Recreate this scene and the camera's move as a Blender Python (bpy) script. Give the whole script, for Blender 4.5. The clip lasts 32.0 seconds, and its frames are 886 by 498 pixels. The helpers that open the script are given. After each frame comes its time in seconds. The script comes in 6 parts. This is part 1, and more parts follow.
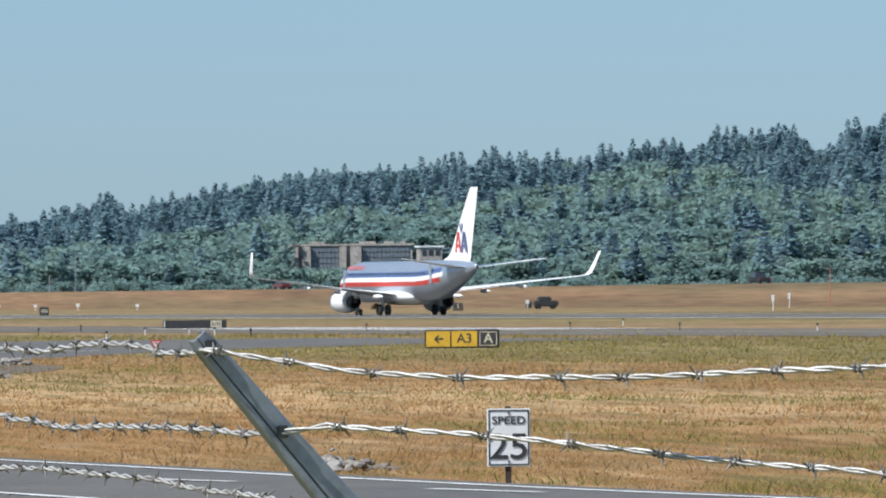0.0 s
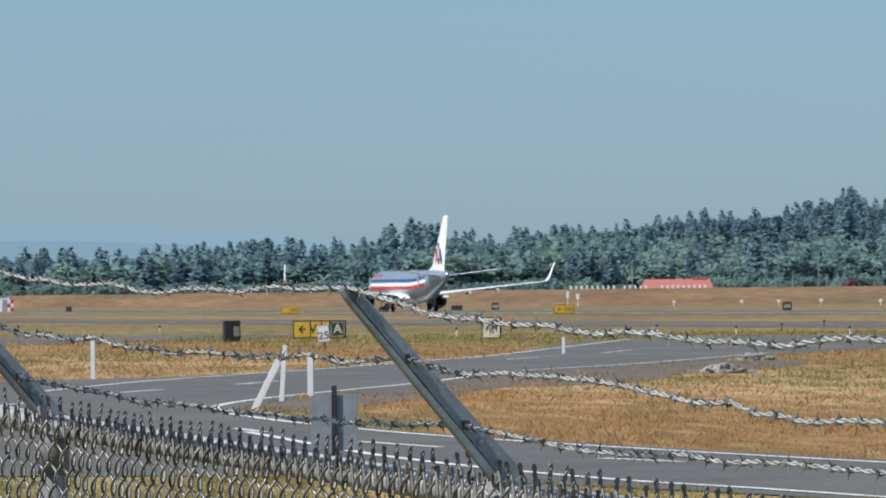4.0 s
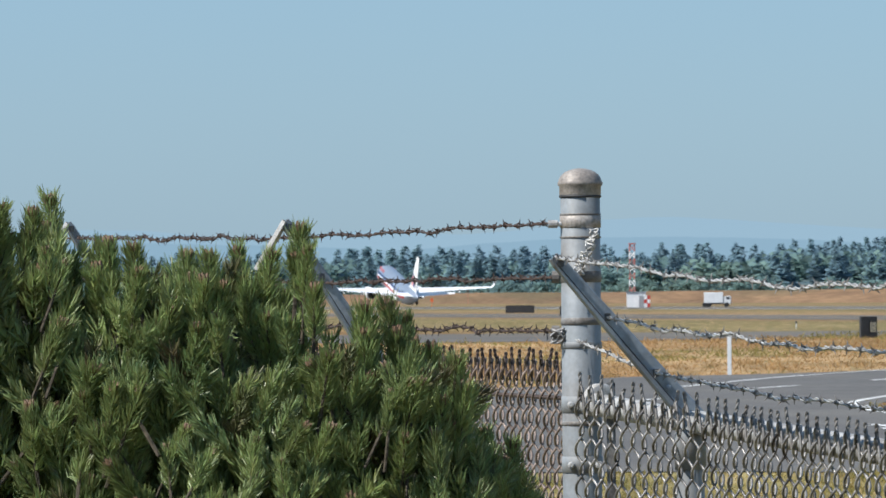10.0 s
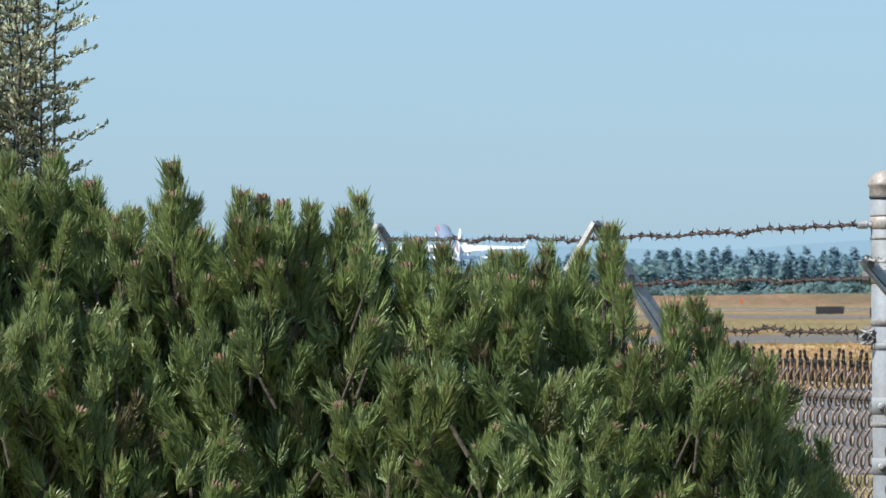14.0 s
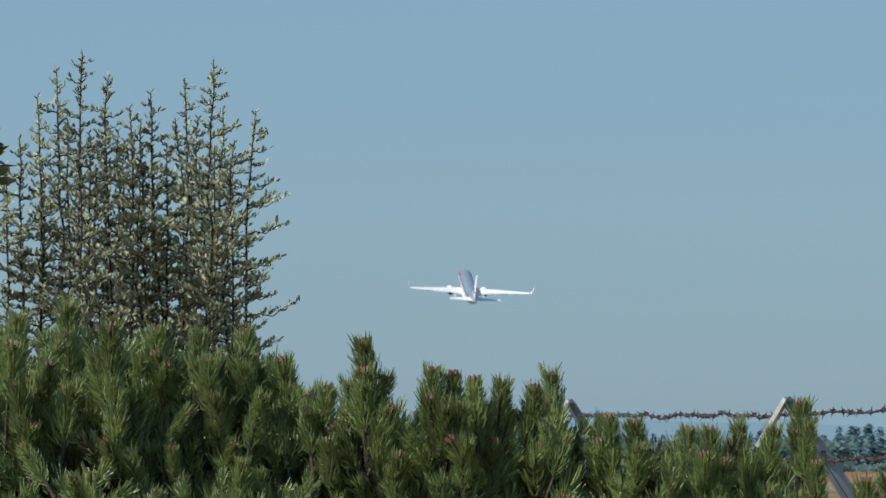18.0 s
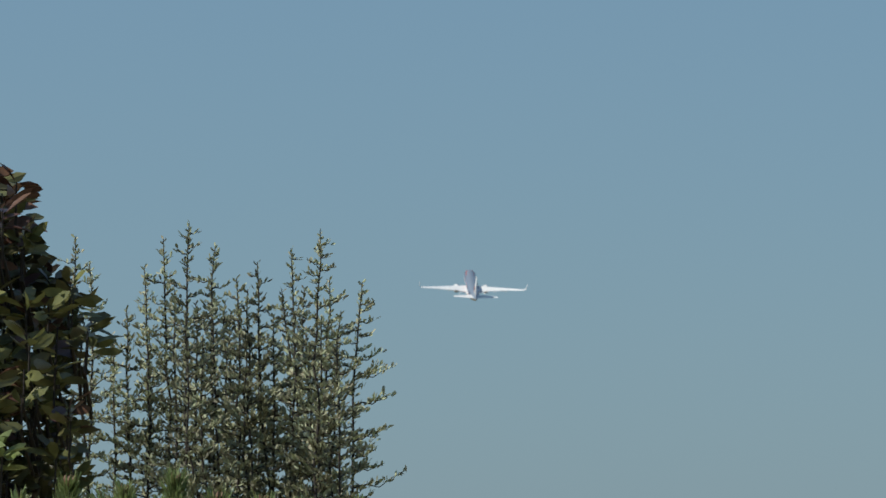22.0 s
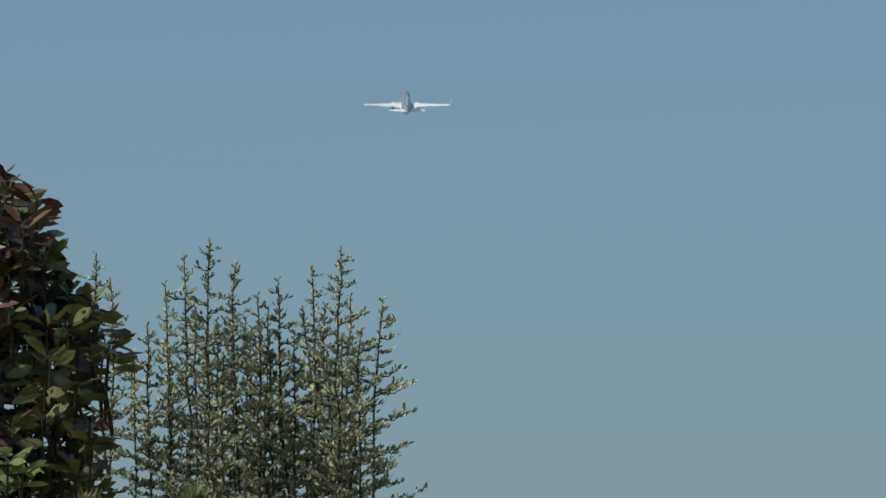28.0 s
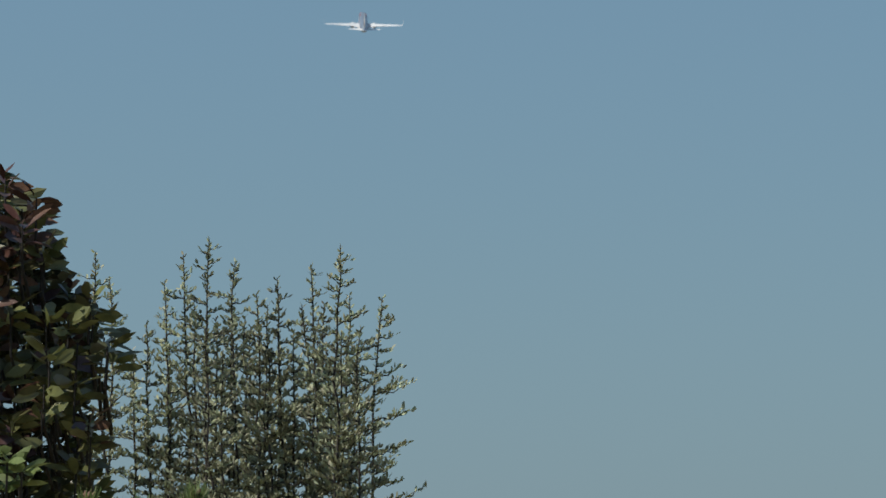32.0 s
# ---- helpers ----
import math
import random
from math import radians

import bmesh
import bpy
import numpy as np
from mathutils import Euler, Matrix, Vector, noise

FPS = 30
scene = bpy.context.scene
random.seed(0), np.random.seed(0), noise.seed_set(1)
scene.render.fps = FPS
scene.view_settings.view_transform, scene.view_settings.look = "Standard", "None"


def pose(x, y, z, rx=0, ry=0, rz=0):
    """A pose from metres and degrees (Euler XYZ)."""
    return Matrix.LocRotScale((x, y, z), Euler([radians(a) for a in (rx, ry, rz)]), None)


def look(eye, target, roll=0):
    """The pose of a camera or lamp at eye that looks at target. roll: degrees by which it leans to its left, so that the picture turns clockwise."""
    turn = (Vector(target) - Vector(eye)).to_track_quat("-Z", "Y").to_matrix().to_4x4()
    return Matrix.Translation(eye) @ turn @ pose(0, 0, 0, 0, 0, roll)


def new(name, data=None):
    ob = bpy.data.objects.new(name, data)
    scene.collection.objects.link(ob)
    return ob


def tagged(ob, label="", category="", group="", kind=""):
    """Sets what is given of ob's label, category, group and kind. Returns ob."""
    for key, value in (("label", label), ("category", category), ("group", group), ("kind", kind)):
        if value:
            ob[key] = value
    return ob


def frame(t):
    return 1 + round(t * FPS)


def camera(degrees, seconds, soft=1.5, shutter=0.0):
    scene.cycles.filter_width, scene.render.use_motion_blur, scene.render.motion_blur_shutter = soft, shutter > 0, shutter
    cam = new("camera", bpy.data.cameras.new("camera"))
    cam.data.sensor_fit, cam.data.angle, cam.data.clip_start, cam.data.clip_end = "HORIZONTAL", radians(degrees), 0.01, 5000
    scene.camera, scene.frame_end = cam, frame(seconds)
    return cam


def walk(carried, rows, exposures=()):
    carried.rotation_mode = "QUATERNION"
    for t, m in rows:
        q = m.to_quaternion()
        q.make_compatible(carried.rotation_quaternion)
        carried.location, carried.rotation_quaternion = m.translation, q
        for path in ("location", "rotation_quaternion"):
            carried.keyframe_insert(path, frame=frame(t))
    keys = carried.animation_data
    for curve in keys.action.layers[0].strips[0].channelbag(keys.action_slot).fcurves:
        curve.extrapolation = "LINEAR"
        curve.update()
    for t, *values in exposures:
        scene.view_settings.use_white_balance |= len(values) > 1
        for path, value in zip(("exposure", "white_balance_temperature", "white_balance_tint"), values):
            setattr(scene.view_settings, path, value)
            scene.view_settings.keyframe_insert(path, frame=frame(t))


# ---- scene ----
EYE = (0.0, 0.0, 1.95)
# seconds, heading to the right of +Y in degrees, tilt upwards in degrees
PAN = [
    (0, 10.067, 0.375), (0.5, 9.163, 0.375), (1, 8.256, 0.376), (1.5, 7.457, 0.377), (2, 6.757, 0.381), (2.5, 6.041, 0.381),
    (3, 5.327, 0.38), (3.5, 4.65, 0.384), (5.5, 2.508, 0.378), (6, 2.023, 0.383), (6.5, 1.546, 0.385), (7, 1.085, 0.388),
    (7.5, 0.633, 0.388), (8, 0.214, 0.384), (8.5, -0.154, 0.387), (9, -0.483, 0.387), (9.5, -0.799, 0.388), (10, -1.116, 0.393),
    (10.5, -1.443, 0.396), (11, -1.701, 0.393), (11.5, -2.017, 0.397), (12, -2.372, 0.4), (12.5, -2.695, 0.4), (13, -3.023, 0.404),
    (13.5, -3.314, 0.41), (14, -3.627, 0.423), (14.5, -3.939, 0.448), (16.5, -4.82, 1.3), (17, -4.944, 1.526), (17.5, -5.083, 1.752),
    (18, -5.167, 1.864), (18.5, -5.207, 1.958), (19, -5.307, 2.042), (19.5, -5.441, 2.242), (20, -5.576, 2.444), (20.5, -5.686, 2.67),
    (21, -5.782, 2.865), (21.5, -5.887, 3.031), (22, -6.021, 3.255), (22.5, -6.12, 3.376), (23, -6.209, 3.419), (23.5, -6.239, 3.428),
    (24, -6.237, 3.426), (24.5, -6.229, 3.41), (25, -6.221, 3.404), (25.5, -6.209, 3.4), (27.5, -6.191, 3.391), (28, -6.188, 3.39),
    (29, -6.18, 3.381), (30, -6.175, 3.384), (31, -6.185, 3.378), (32, -6.182, 3.382),
]


def aim(az, el):
    """A point 1 km off in the direction az, el."""
    a, e = radians(az), radians(el)
    return (EYE[0] + 1000 * math.sin(a) * math.cos(e), EYE[1] + 1000 * math.cos(a) * math.cos(e), EYE[2] + 1000 * math.sin(e))


cam = camera(7.178, 32.0, soft=1.6)
cam.data.dof.use_dof, cam.data.dof.focus_distance, cam.data.dof.aperture_fstop = True, 12.0, 110.0
walk(cam, [(t, look(EYE, aim(az, el), -0.48)) for t, az, el in PAN],
     exposures=[(0, 0.29, 6200, 10), (3, 0.11, 6200, 10), (6, 0.06, 6200, 10), (10, 0.33, 6200, 10), (13, 0.58, 6200, 10), (14.5, 0.6, 6200, 10), (16.5, 0.22, 6200, 9), (19, -0.1, 6350, 7.5), (23, -0.34, 6500, 6), (32, -0.38, 6500, 6)])

# ---- world and sun ----
SUN_ELEV, SUN_AZ = 48.0, 243.0          # azimuth clockwise from +Y
world = bpy.data.worlds.new("sky")
scene.world = world
world.use_nodes = True
wn, wl = world.node_tree.nodes, world.node_tree.links
sky = wn.new("ShaderNodeTexSky")
sky.sky_type, sky.sun_disc = "NISHITA", False
sky.sun_elevation, sky.sun_rotation = radians(SUN_ELEV), radians(SUN_AZ)
sky.altitude, sky.air_density, sky.dust_density, sky.ozone_density = 0, 1.0, 0.45, 5.5
tint = wn.new("ShaderNodeMix")           # thin summer haze: evens and cools the low sky
tint.data_type, tint.blend_type = "RGBA", "MULTIPLY"
tint.inputs[0].default_value = 1.0
tint.inputs[7].default_value = (0.885, 1.0, 1.10, 1)
wl.new(sky.outputs[0], tint.inputs[6])
haze = wn.new("ShaderNodeMix")
haze.data_type = "RGBA"
haze.inputs[0].default_value = 0.46
haze.inputs[7].default_value = (3.05, 4.9, 6.75, 1)
wl.new(tint.outputs[2], haze.inputs[6])
wl.new(haze.outputs[2], wn["Background"].inputs[0])
wn["Background"].inputs[1].default_value = 0.08
sun = new("sun", bpy.data.lights.new("sun", "SUN"))
sun.data.energy, sun.data.angle, sun.data.color = 5.2, radians(0.53), (1.0, 0.95, 0.87)
_a, _e = radians(SUN_AZ), radians(SUN_ELEV)
sun.matrix_world = look((math.sin(_a) * math.cos(_e) * 60, math.cos(_a) * math.cos(_e) * 60, math.sin(_e) * 60), (0, 0, 0))


# ---- materials ----
def mat(name, c1, c2=None, scale=8.0, rough=0.8, metal=0.0, bump=0.0, bump_scale=60.0, fine=0.35, spread=0.0, stretch=(1, 1, 1),
        thin=0.0, dirt=None, dirt_scale=2.0, dirt_amount=0.5, coat=0.0, spec=0.5):
    """A surface with two colours mixed by coarse and fine noise, an optional third (dirt), change from object to object, and bump."""
    m = bpy.data.materials.new(name)
    m.use_nodes = True
    n, k = m.node_tree.nodes, m.node_tree.links
    b = n["Principled BSDF"]
    b.inputs["Roughness"].default_value, b.inputs["Metallic"].default_value = rough, metal
    b.inputs["Coat Weight"].default_value, b.inputs["Specular IOR Level"].default_value = coat, spec
    c2 = c2 or tuple(v * 0.75 for v in c1)
    co = n.new("ShaderNodeTexCoord")
    mp = n.new("ShaderNodeMapping")
    mp.inputs["Scale"].default_value = stretch
    k.new(co.outputs["Object"], mp.inputs[0])

    def noise_at(s, detail):
        t = n.new("ShaderNodeTexNoise")
        t.inputs["Scale"].default_value, t.inputs["Detail"].default_value = s, detail
        k.new(mp.outputs[0], t.inputs["Vector"])
        return t.outputs["Fac"]

    def mix(fac, a, c):
        x = n.new("ShaderNodeMix")
        x.data_type = "RGBA"
        k.new(fac, x.inputs[0])
        for v, s in ((a, x.inputs[6]), (c, x.inputs[7])):
            if isinstance(v, tuple):
                s.default_value = (*v, 1)
            else:
                k.new(v, s)
        return x.outputs[2]

    def ramp(fac, lo, hi):
        r = n.new("ShaderNodeMapRange")
        r.inputs[1].default_value, r.inputs[2].default_value = lo, hi
        k.new(fac, r.inputs[0])
        return r.outputs[0]

    col = mix(ramp(noise_at(scale, 5), 0.32, 0.68), c1, c2)
    g = noise_at(scale * 9, 4)
    hs = n.new("ShaderNodeHueSaturation")
    v = n.new("ShaderNodeMapRange")
    v.inputs[1].default_value, v.inputs[2].default_value = 0.25, 0.75
    v.inputs[3].default_value, v.inputs[4].default_value = 1 - fine, 1 + fine
    k.new(g, v.inputs[0])
    if dirt:
        f = n.new("ShaderNodeMath")
        f.operation = "MULTIPLY"
        f.inputs[1].default_value = dirt_amount
        k.new(ramp(noise_at(dirt_scale, 6), 0.48, 0.66), f.inputs[0])
        col = mix(f.outputs[0], col, dirt)
    k.new(col, hs.inputs["Color"])
    if spread:
        info = n.new("ShaderNodeObjectInfo")
        geo = n.new("ShaderNodeNewGeometry")
        ad = n.new("ShaderNodeMath")
        ad.operation = "ADD"
        k.new(info.outputs["Random"], ad.inputs[0])
        k.new(geo.outputs["Random Per Island"], ad.inputs[1])
        r2 = n.new("ShaderNodeMapRange")
        r2.inputs[1].default_value, r2.inputs[2].default_value = 0.0, 2.0
        r2.inputs[3].default_value, r2.inputs[4].default_value = 1 - spread, 1 + spread
        k.new(ad.outputs[0], r2.inputs[0])
        mu = n.new("ShaderNodeMath")
        mu.operation = "MULTIPLY"
        k.new(v.outputs[0], mu.inputs[0])
        k.new(r2.outputs[0], mu.inputs[1])
        k.new(mu.outputs[0], hs.inputs["Value"])
        hu = n.new("ShaderNodeMapRange")
        hu.inputs[3].default_value, hu.inputs[4].default_value = 0.5 - 0.05 * spread, 0.5 + 0.05 * spread
        k.new(geo.outputs["Random Per Island"], hu.inputs[0])
        k.new(hu.outputs[0], hs.inputs["Hue"])
    else:
        k.new(v.outputs[0], hs.inputs["Value"])
    k.new(hs.outputs[0], b.inputs["Base Color"])
    if bump:
        bp = n.new("ShaderNodeBump")
        bp.inputs["Strength"].default_value, bp.inputs["Distance"].default_value = bump, 0.02
        k.new(noise_at(bump_scale, 6), bp.inputs["Height"])
        k.new(bp.outputs[0], b.inputs["Normal"])
    if thin:
        tr = n.new("ShaderNodeBsdfTranslucent")
        k.new(hs.outputs[0], tr.inputs[0])
        ms = n.new("ShaderNodeMixShader")
        ms.inputs[0].default_value = thin
        k.new(b.outputs[0], ms.inputs[1])
        k.new(tr.outputs[0], ms.inputs[2])
        k.new(ms.outputs[0], n["Material Output"].inputs[0])
    return m


RWY = radians(12.15)                     # the runway's heading, to the left of +Y
NX, NY = math.cos(RWY), math.sin(RWY)    # across the runway


def strip_ground(name):
    """Dry grassland whose mown and watered strips follow the runway."""
    m = bpy.data.materials.new(name)
    m.use_nodes = True
    n, k = m.node_tree.nodes, m.node_tree.links
    b = n["Principled BSDF"]
    b.inputs["Roughness"].default_value = 0.95
    b.inputs["Specular IOR Level"].default_value = 0.1
    geo = n.new("ShaderNodeNewGeometry")
    dot = n.new("ShaderNodeVectorMath")
    dot.operation = "DOT_PRODUCT"
    dot.inputs[1].default_value = (NX, NY, 0)
    k.new(geo.outputs["Position"], dot.inputs[0])
    nz = n.new("ShaderNodeTexNoise")
    nz.inputs["Scale"].default_value, nz.inputs["Detail"].default_value = 0.035, 6
    k.new(geo.outputs["Position"], nz.inputs["Vector"])
    sh = n.new("ShaderNodeMath")
    sh.operation = "MULTIPLY_ADD"
    sh.inputs[1].default_value = 26.0
    k.new(nz.outputs["Fac"], sh.inputs[0])
    k.new(dot.outputs["Value"], sh.inputs[2])
    mr = n.new("ShaderNodeMapRange")
    mr.inputs[1].default_value, mr.inputs[2].default_value = 13.0, 513.0
    k.new(sh.outputs[0], mr.inputs[0])
    cr = n.new("ShaderNodeValToRGB")
    gold, pale, olive, brown, pink = (0.27, 0.148, 0.057), (0.31, 0.188, 0.082), (0.15, 0.128, 0.052), (0.22, 0.142, 0.075), (0.22, 0.14, 0.078)
    stops = [(0.0, (0.20, 0.19, 0.07)), (0.035, (0.24, 0.20, 0.08)), (0.05, gold), (0.078, gold), (0.09, (0.43, 0.29, 0.15)), (0.114, (0.43, 0.29, 0.15)), (0.13, gold), (0.18, olive), (0.24, olive), (0.255, brown), (0.35, brown), (0.42, olive), (0.57, olive), (0.64, brown), (0.76, olive), (0.80, pink), (1.0, pink)]
    while len(cr.color_ramp.elements) < len(stops):
        cr.color_ramp.elements.new(0.5)
    for e, (p, c) in zip(cr.color_ramp.elements, stops):
        e.position, e.color = p, (*c, 1)
    k.new(mr.outputs[0], cr.inputs[0])
    hs = n.new("ShaderNodeHueSaturation")
    # olive and bleached patches
    last = cr.outputs[0]
    for sc, lo, hi, amount, c in ((0.07, 0.5, 0.68, 0.75, (0.19, 0.135, 0.06)), (0.16, 0.54, 0.7, 0.6, (0.42, 0.30, 0.175))):
        q = n.new("ShaderNodeTexNoise")
        q.inputs["Scale"].default_value, q.inputs["Detail"].default_value = sc, 8
        k.new(geo.outputs["Position"], q.inputs["Vector"])
        w = n.new("ShaderNodeMapRange")
        w.inputs[1].default_value, w.inputs[2].default_value, w.inputs[4].default_value = lo, hi, amount
        k.new(q.outputs["Fac"], w.inputs[0])
        x = n.new("ShaderNodeMix")
        x.data_type = "RGBA"
        k.new(w.outputs[0], x.inputs[0])
        k.new(last, x.inputs[6])
        x.inputs[7].default_value = (*c, 1)
        last = x.outputs[2]
    # tussocks, drawn out along the mowing; the dark browns paint the tufts' shadows
    tq = n.new("ShaderNodeMapping")
    tq.inputs["Scale"].default_value = (1.7, 0.15, 1)
    k.new(geo.outputs["Position"], tq.inputs[0])
    for sc, lo, hi, amount, c in ((0.55, 0.5, 0.64, 0.55, (0.135, 0.092, 0.036)), (0.9, 0.5, 0.66, 0.6, (0.42, 0.285, 0.15)), (0.6, 0.58, 0.66, 0.7, (0.115, 0.115, 0.038)), (2.2, 0.5, 0.66, 0.3, (0.13, 0.085, 0.034))):
        q = n.new("ShaderNodeTexNoise")
        q.inputs["Scale"].default_value, q.inputs["Detail"].default_value = sc, 4
        k.new(tq.outputs[0], q.inputs["Vector"])
        w = n.new("ShaderNodeMapRange")
        w.inputs[1].default_value, w.inputs[2].default_value, w.inputs[4].default_value = lo, hi, amount
        k.new(q.outputs["Fac"], w.inputs[0])
        x = n.new("ShaderNodeMix")
        x.data_type = "RGBA"
        k.new(w.outputs[0], x.inputs[0])
        k.new(last, x.inputs[6])
        x.inputs[7].default_value = (*c, 1)
        last = x.outputs[2]
    k.new(last, hs.inputs["Color"])
    n2 = n.new("ShaderNodeTexNoise")
    n2.inputs["Scale"].default_value, n2.inputs["Detail"].default_value = 1.6, 4
    k.new(tq.outputs[0], n2.inputs["Vector"])
    m2 = n.new("ShaderNodeMapRange")
    m2.inputs[1].default_value, m2.inputs[2].default_value, m2.inputs[3].default_value, m2.inputs[4].default_value = 0.3, 0.7, 0.8, 1.2
    k.new(n2.outputs["Fac"], m2.inputs[0])
    n3 = n.new("ShaderNodeTexNoise")
    n3.inputs["Scale"].default_value, n3.inputs["Detail"].default_value = 0.022, 7
    k.new(geo.outputs["Position"], n3.inputs["Vector"])
    m3 = n.new("ShaderNodeMapRange")
    m3.inputs[1].default_value, m3.inputs[2].default_value, m3.inputs[3].default_value, m3.inputs[4].default_value = 0.3, 0.7, 0.72, 1.22
    k.new(n3.outputs["Fac"], m3.inputs[0])
    mm = n.new("ShaderNodeMath")
    mm.operation = "MULTIPLY"
    k.new(m2.outputs[0], mm.inputs[0])
    k.new(m3.outputs[0], mm.inputs[1])
    k.new(mm.outputs[0], hs.inputs["Value"])
    k.new(hs.outputs[0], b.inputs["Base Color"])
    return m


M_GROUND = strip_ground("dry_grassland")
M_ASPHALT = mat("asphalt", (0.082, 0.077, 0.071), (0.106, 0.10, 0.093), scale=0.35, rough=0.9, fine=0.25, bump=0.3, dirt=(0.16, 0.145, 0.12), dirt_scale=0.12, dirt_amount=0.35)
M_RUNWAY = mat("grooved_concrete", (0.115, 0.104, 0.09), (0.152, 0.136, 0.114), scale=0.05, rough=0.9, fine=0.2, dirt=(0.10, 0.10, 0.10), dirt_scale=0.02, dirt_amount=0.6, spec=0.1)
M_LINE = mat("road_paint", (0.72, 0.72, 0.70), (0.55, 0.54, 0.52), scale=1.5, rough=0.7, fine=0.2)
M_STRAW = mat("dry_grass_blades", (0.40, 0.23, 0.09), (0.54, 0.345, 0.16), scale=0.8, rough=0.9, fine=0.15, spread=0.12, stretch=(2.0, 0.5, 1), thin=0.5, dirt=(0.27, 0.17, 0.065), dirt_scale=0.9, dirt_amount=0.85)
M_GREENGRASS = mat("green_grass_blades", (0.245, 0.225, 0.07), (0.36, 0.27, 0.09), scale=0.8, rough=0.9, spread=0.12, thin=0.55)
M_ROCK = mat("broken_concrete", (0.31, 0.29, 0.265), (0.13, 0.118, 0.105), scale=2.5, rough=0.95, bump=0.8, bump_scale=12)
M_DIRT = mat("bare_soil", (0.085, 0.066, 0.05), (0.15, 0.118, 0.086), scale=0.5, rough=1.0, bump=0.6, bump_scale=8)
M_GALV = mat("galvanised_steel", (0.265, 0.285, 0.298), (0.175, 0.192, 0.203), scale=14, rough=0.62, metal=0.1, fine=0.12, dirt=(0.17, 0.155, 0.14), dirt_scale=9, dirt_amount=0.6)
M_ARM = mat("pressed_steel", (0.30, 0.335, 0.37), (0.225, 0.255, 0.285), scale=12, rough=0.5, metal=0.25, fine=0.15, dirt=(0.11, 0.10, 0.095), dirt_scale=16, dirt_amount=0.5)
M_RAIL = mat("bright_rail", (0.44, 0.44, 0.425), (0.36, 0.355, 0.345), scale=5, rough=0.55, metal=0.15, dirt=(0.2, 0.17, 0.14), dirt_scale=14, dirt_amount=0.6)
M_CAP = mat("weathered_cap", (0.32, 0.28, 0.245), (0.20, 0.175, 0.155), scale=22, rough=0.55, metal=0.15, dirt=(0.5, 0.46, 0.42), dirt_scale=14, dirt_amount=0.5)
M_BAND = mat("stained_band", (0.22, 0.215, 0.205), (0.15, 0.14, 0.13), scale=25, rough=0.65, metal=0.15, dirt=(0.10, 0.075, 0.055), dirt_scale=12)
M_WIRE = mat("galvanised_wire", (0.58, 0.57, 0.55), (0.36, 0.35, 0.33), scale=45, rough=0.45, metal=0.3, fine=0.35, dirt=(0.18, 0.15, 0.125), dirt_scale=16, dirt_amount=0.4)
# weathered patches; their strong contrast also paints sunlit and dark wire runs
M_MESH = mat("sun_mottled_fence_wire", (0.40, 0.385, 0.37), (0.05, 0.044, 0.04), scale=26, rough=0.45, metal=0.4, fine=0.35)
M_RUST = mat("rusty_wire", (0.08, 0.052, 0.042), (0.048, 0.037, 0.033), scale=30, rough=0.8, metal=0.2, fine=0.3)
M_PALE = mat("pale_shoulder", (0.52, 0.50, 0.46), (0.38, 0.36, 0.33), scale=0.03, rough=0.9, fine=0.2)
# near-black colour that stands in for shade inside the pine bush
M_HEART = mat("bush_shade_fill", (0.03, 0.028, 0.02), (0.02, 0.02, 0.014), scale=20, rough=1.0)
# rust, with light and dark spots painted in for sunlit and dark runs
M_RUSTMESH = mat("sun_mottled_rusted_wire", (0.36, 0.285, 0.245), (0.075, 0.052, 0.042), scale=26, rough=0.65, metal=0.25, fine=0.35)
M_NEEDLE = mat("pine_needles", (0.295, 0.345, 0.122), (0.125, 0.176, 0.069), scale=9, rough=0.42, fine=0.3, spread=0.5, thin=0.32)
# darker and browner needles for sprays set deeper in the bush
M_NEEDLE_DARK = mat("dark_inner_needles", (0.10, 0.13, 0.045), (0.10, 0.075, 0.035), scale=9, rough=0.6, spread=0.3)
M_BARK = mat("pine_bark", (0.075, 0.06, 0.038), (0.045, 0.036, 0.025), scale=25, rough=0.95, bump=0.6)
M_BUD = mat("orange_buds", (0.17, 0.10, 0.055), (0.11, 0.066, 0.038), scale=80, rough=0.7)
M_TWIG = mat("dark_twigs", (0.055, 0.045, 0.04), (0.03, 0.026, 0.025), scale=30, rough=0.9)
M_LEAF = mat("small_grey_green_leaves", (0.42, 0.42, 0.265), (0.24, 0.255, 0.16), scale=3, rough=0.5, spread=0.75, thin=0.2)
M_BIGLEAF = mat("leathery_leaves", (0.195, 0.19, 0.068), (0.045, 0.045, 0.028), scale=4, rough=0.32, spread=0.5, thin=0.15)
M_REDLEAF = mat("red_brown_leaves", (0.15, 0.07, 0.035), (0.05, 0.03, 0.042), scale=5, rough=0.35, spread=0.4, thin=0.1)
M_BRIGHTLEAF = mat("light_green_leaves", (0.22, 0.25, 0.10), (0.12, 0.16, 0.05), scale=6, rough=0.35, spread=0.2, thin=0.25)
# far woods: pale blue distance haze is mixed into the leaf colours
M_FAR = mat("haze_tinted_conifers", (0.19, 0.288, 0.35), (0.20, 0.31, 0.335), scale=0.012, rough=1.0, fine=0.1, spread=0.04, thin=0.72)
M_FARGREEN = mat("haze_tinted_broadleaves", (0.208, 0.302, 0.255), (0.178, 0.277, 0.277), scale=0.012, rough=1.0, fine=0.1, spread=0.05, thin=0.72)
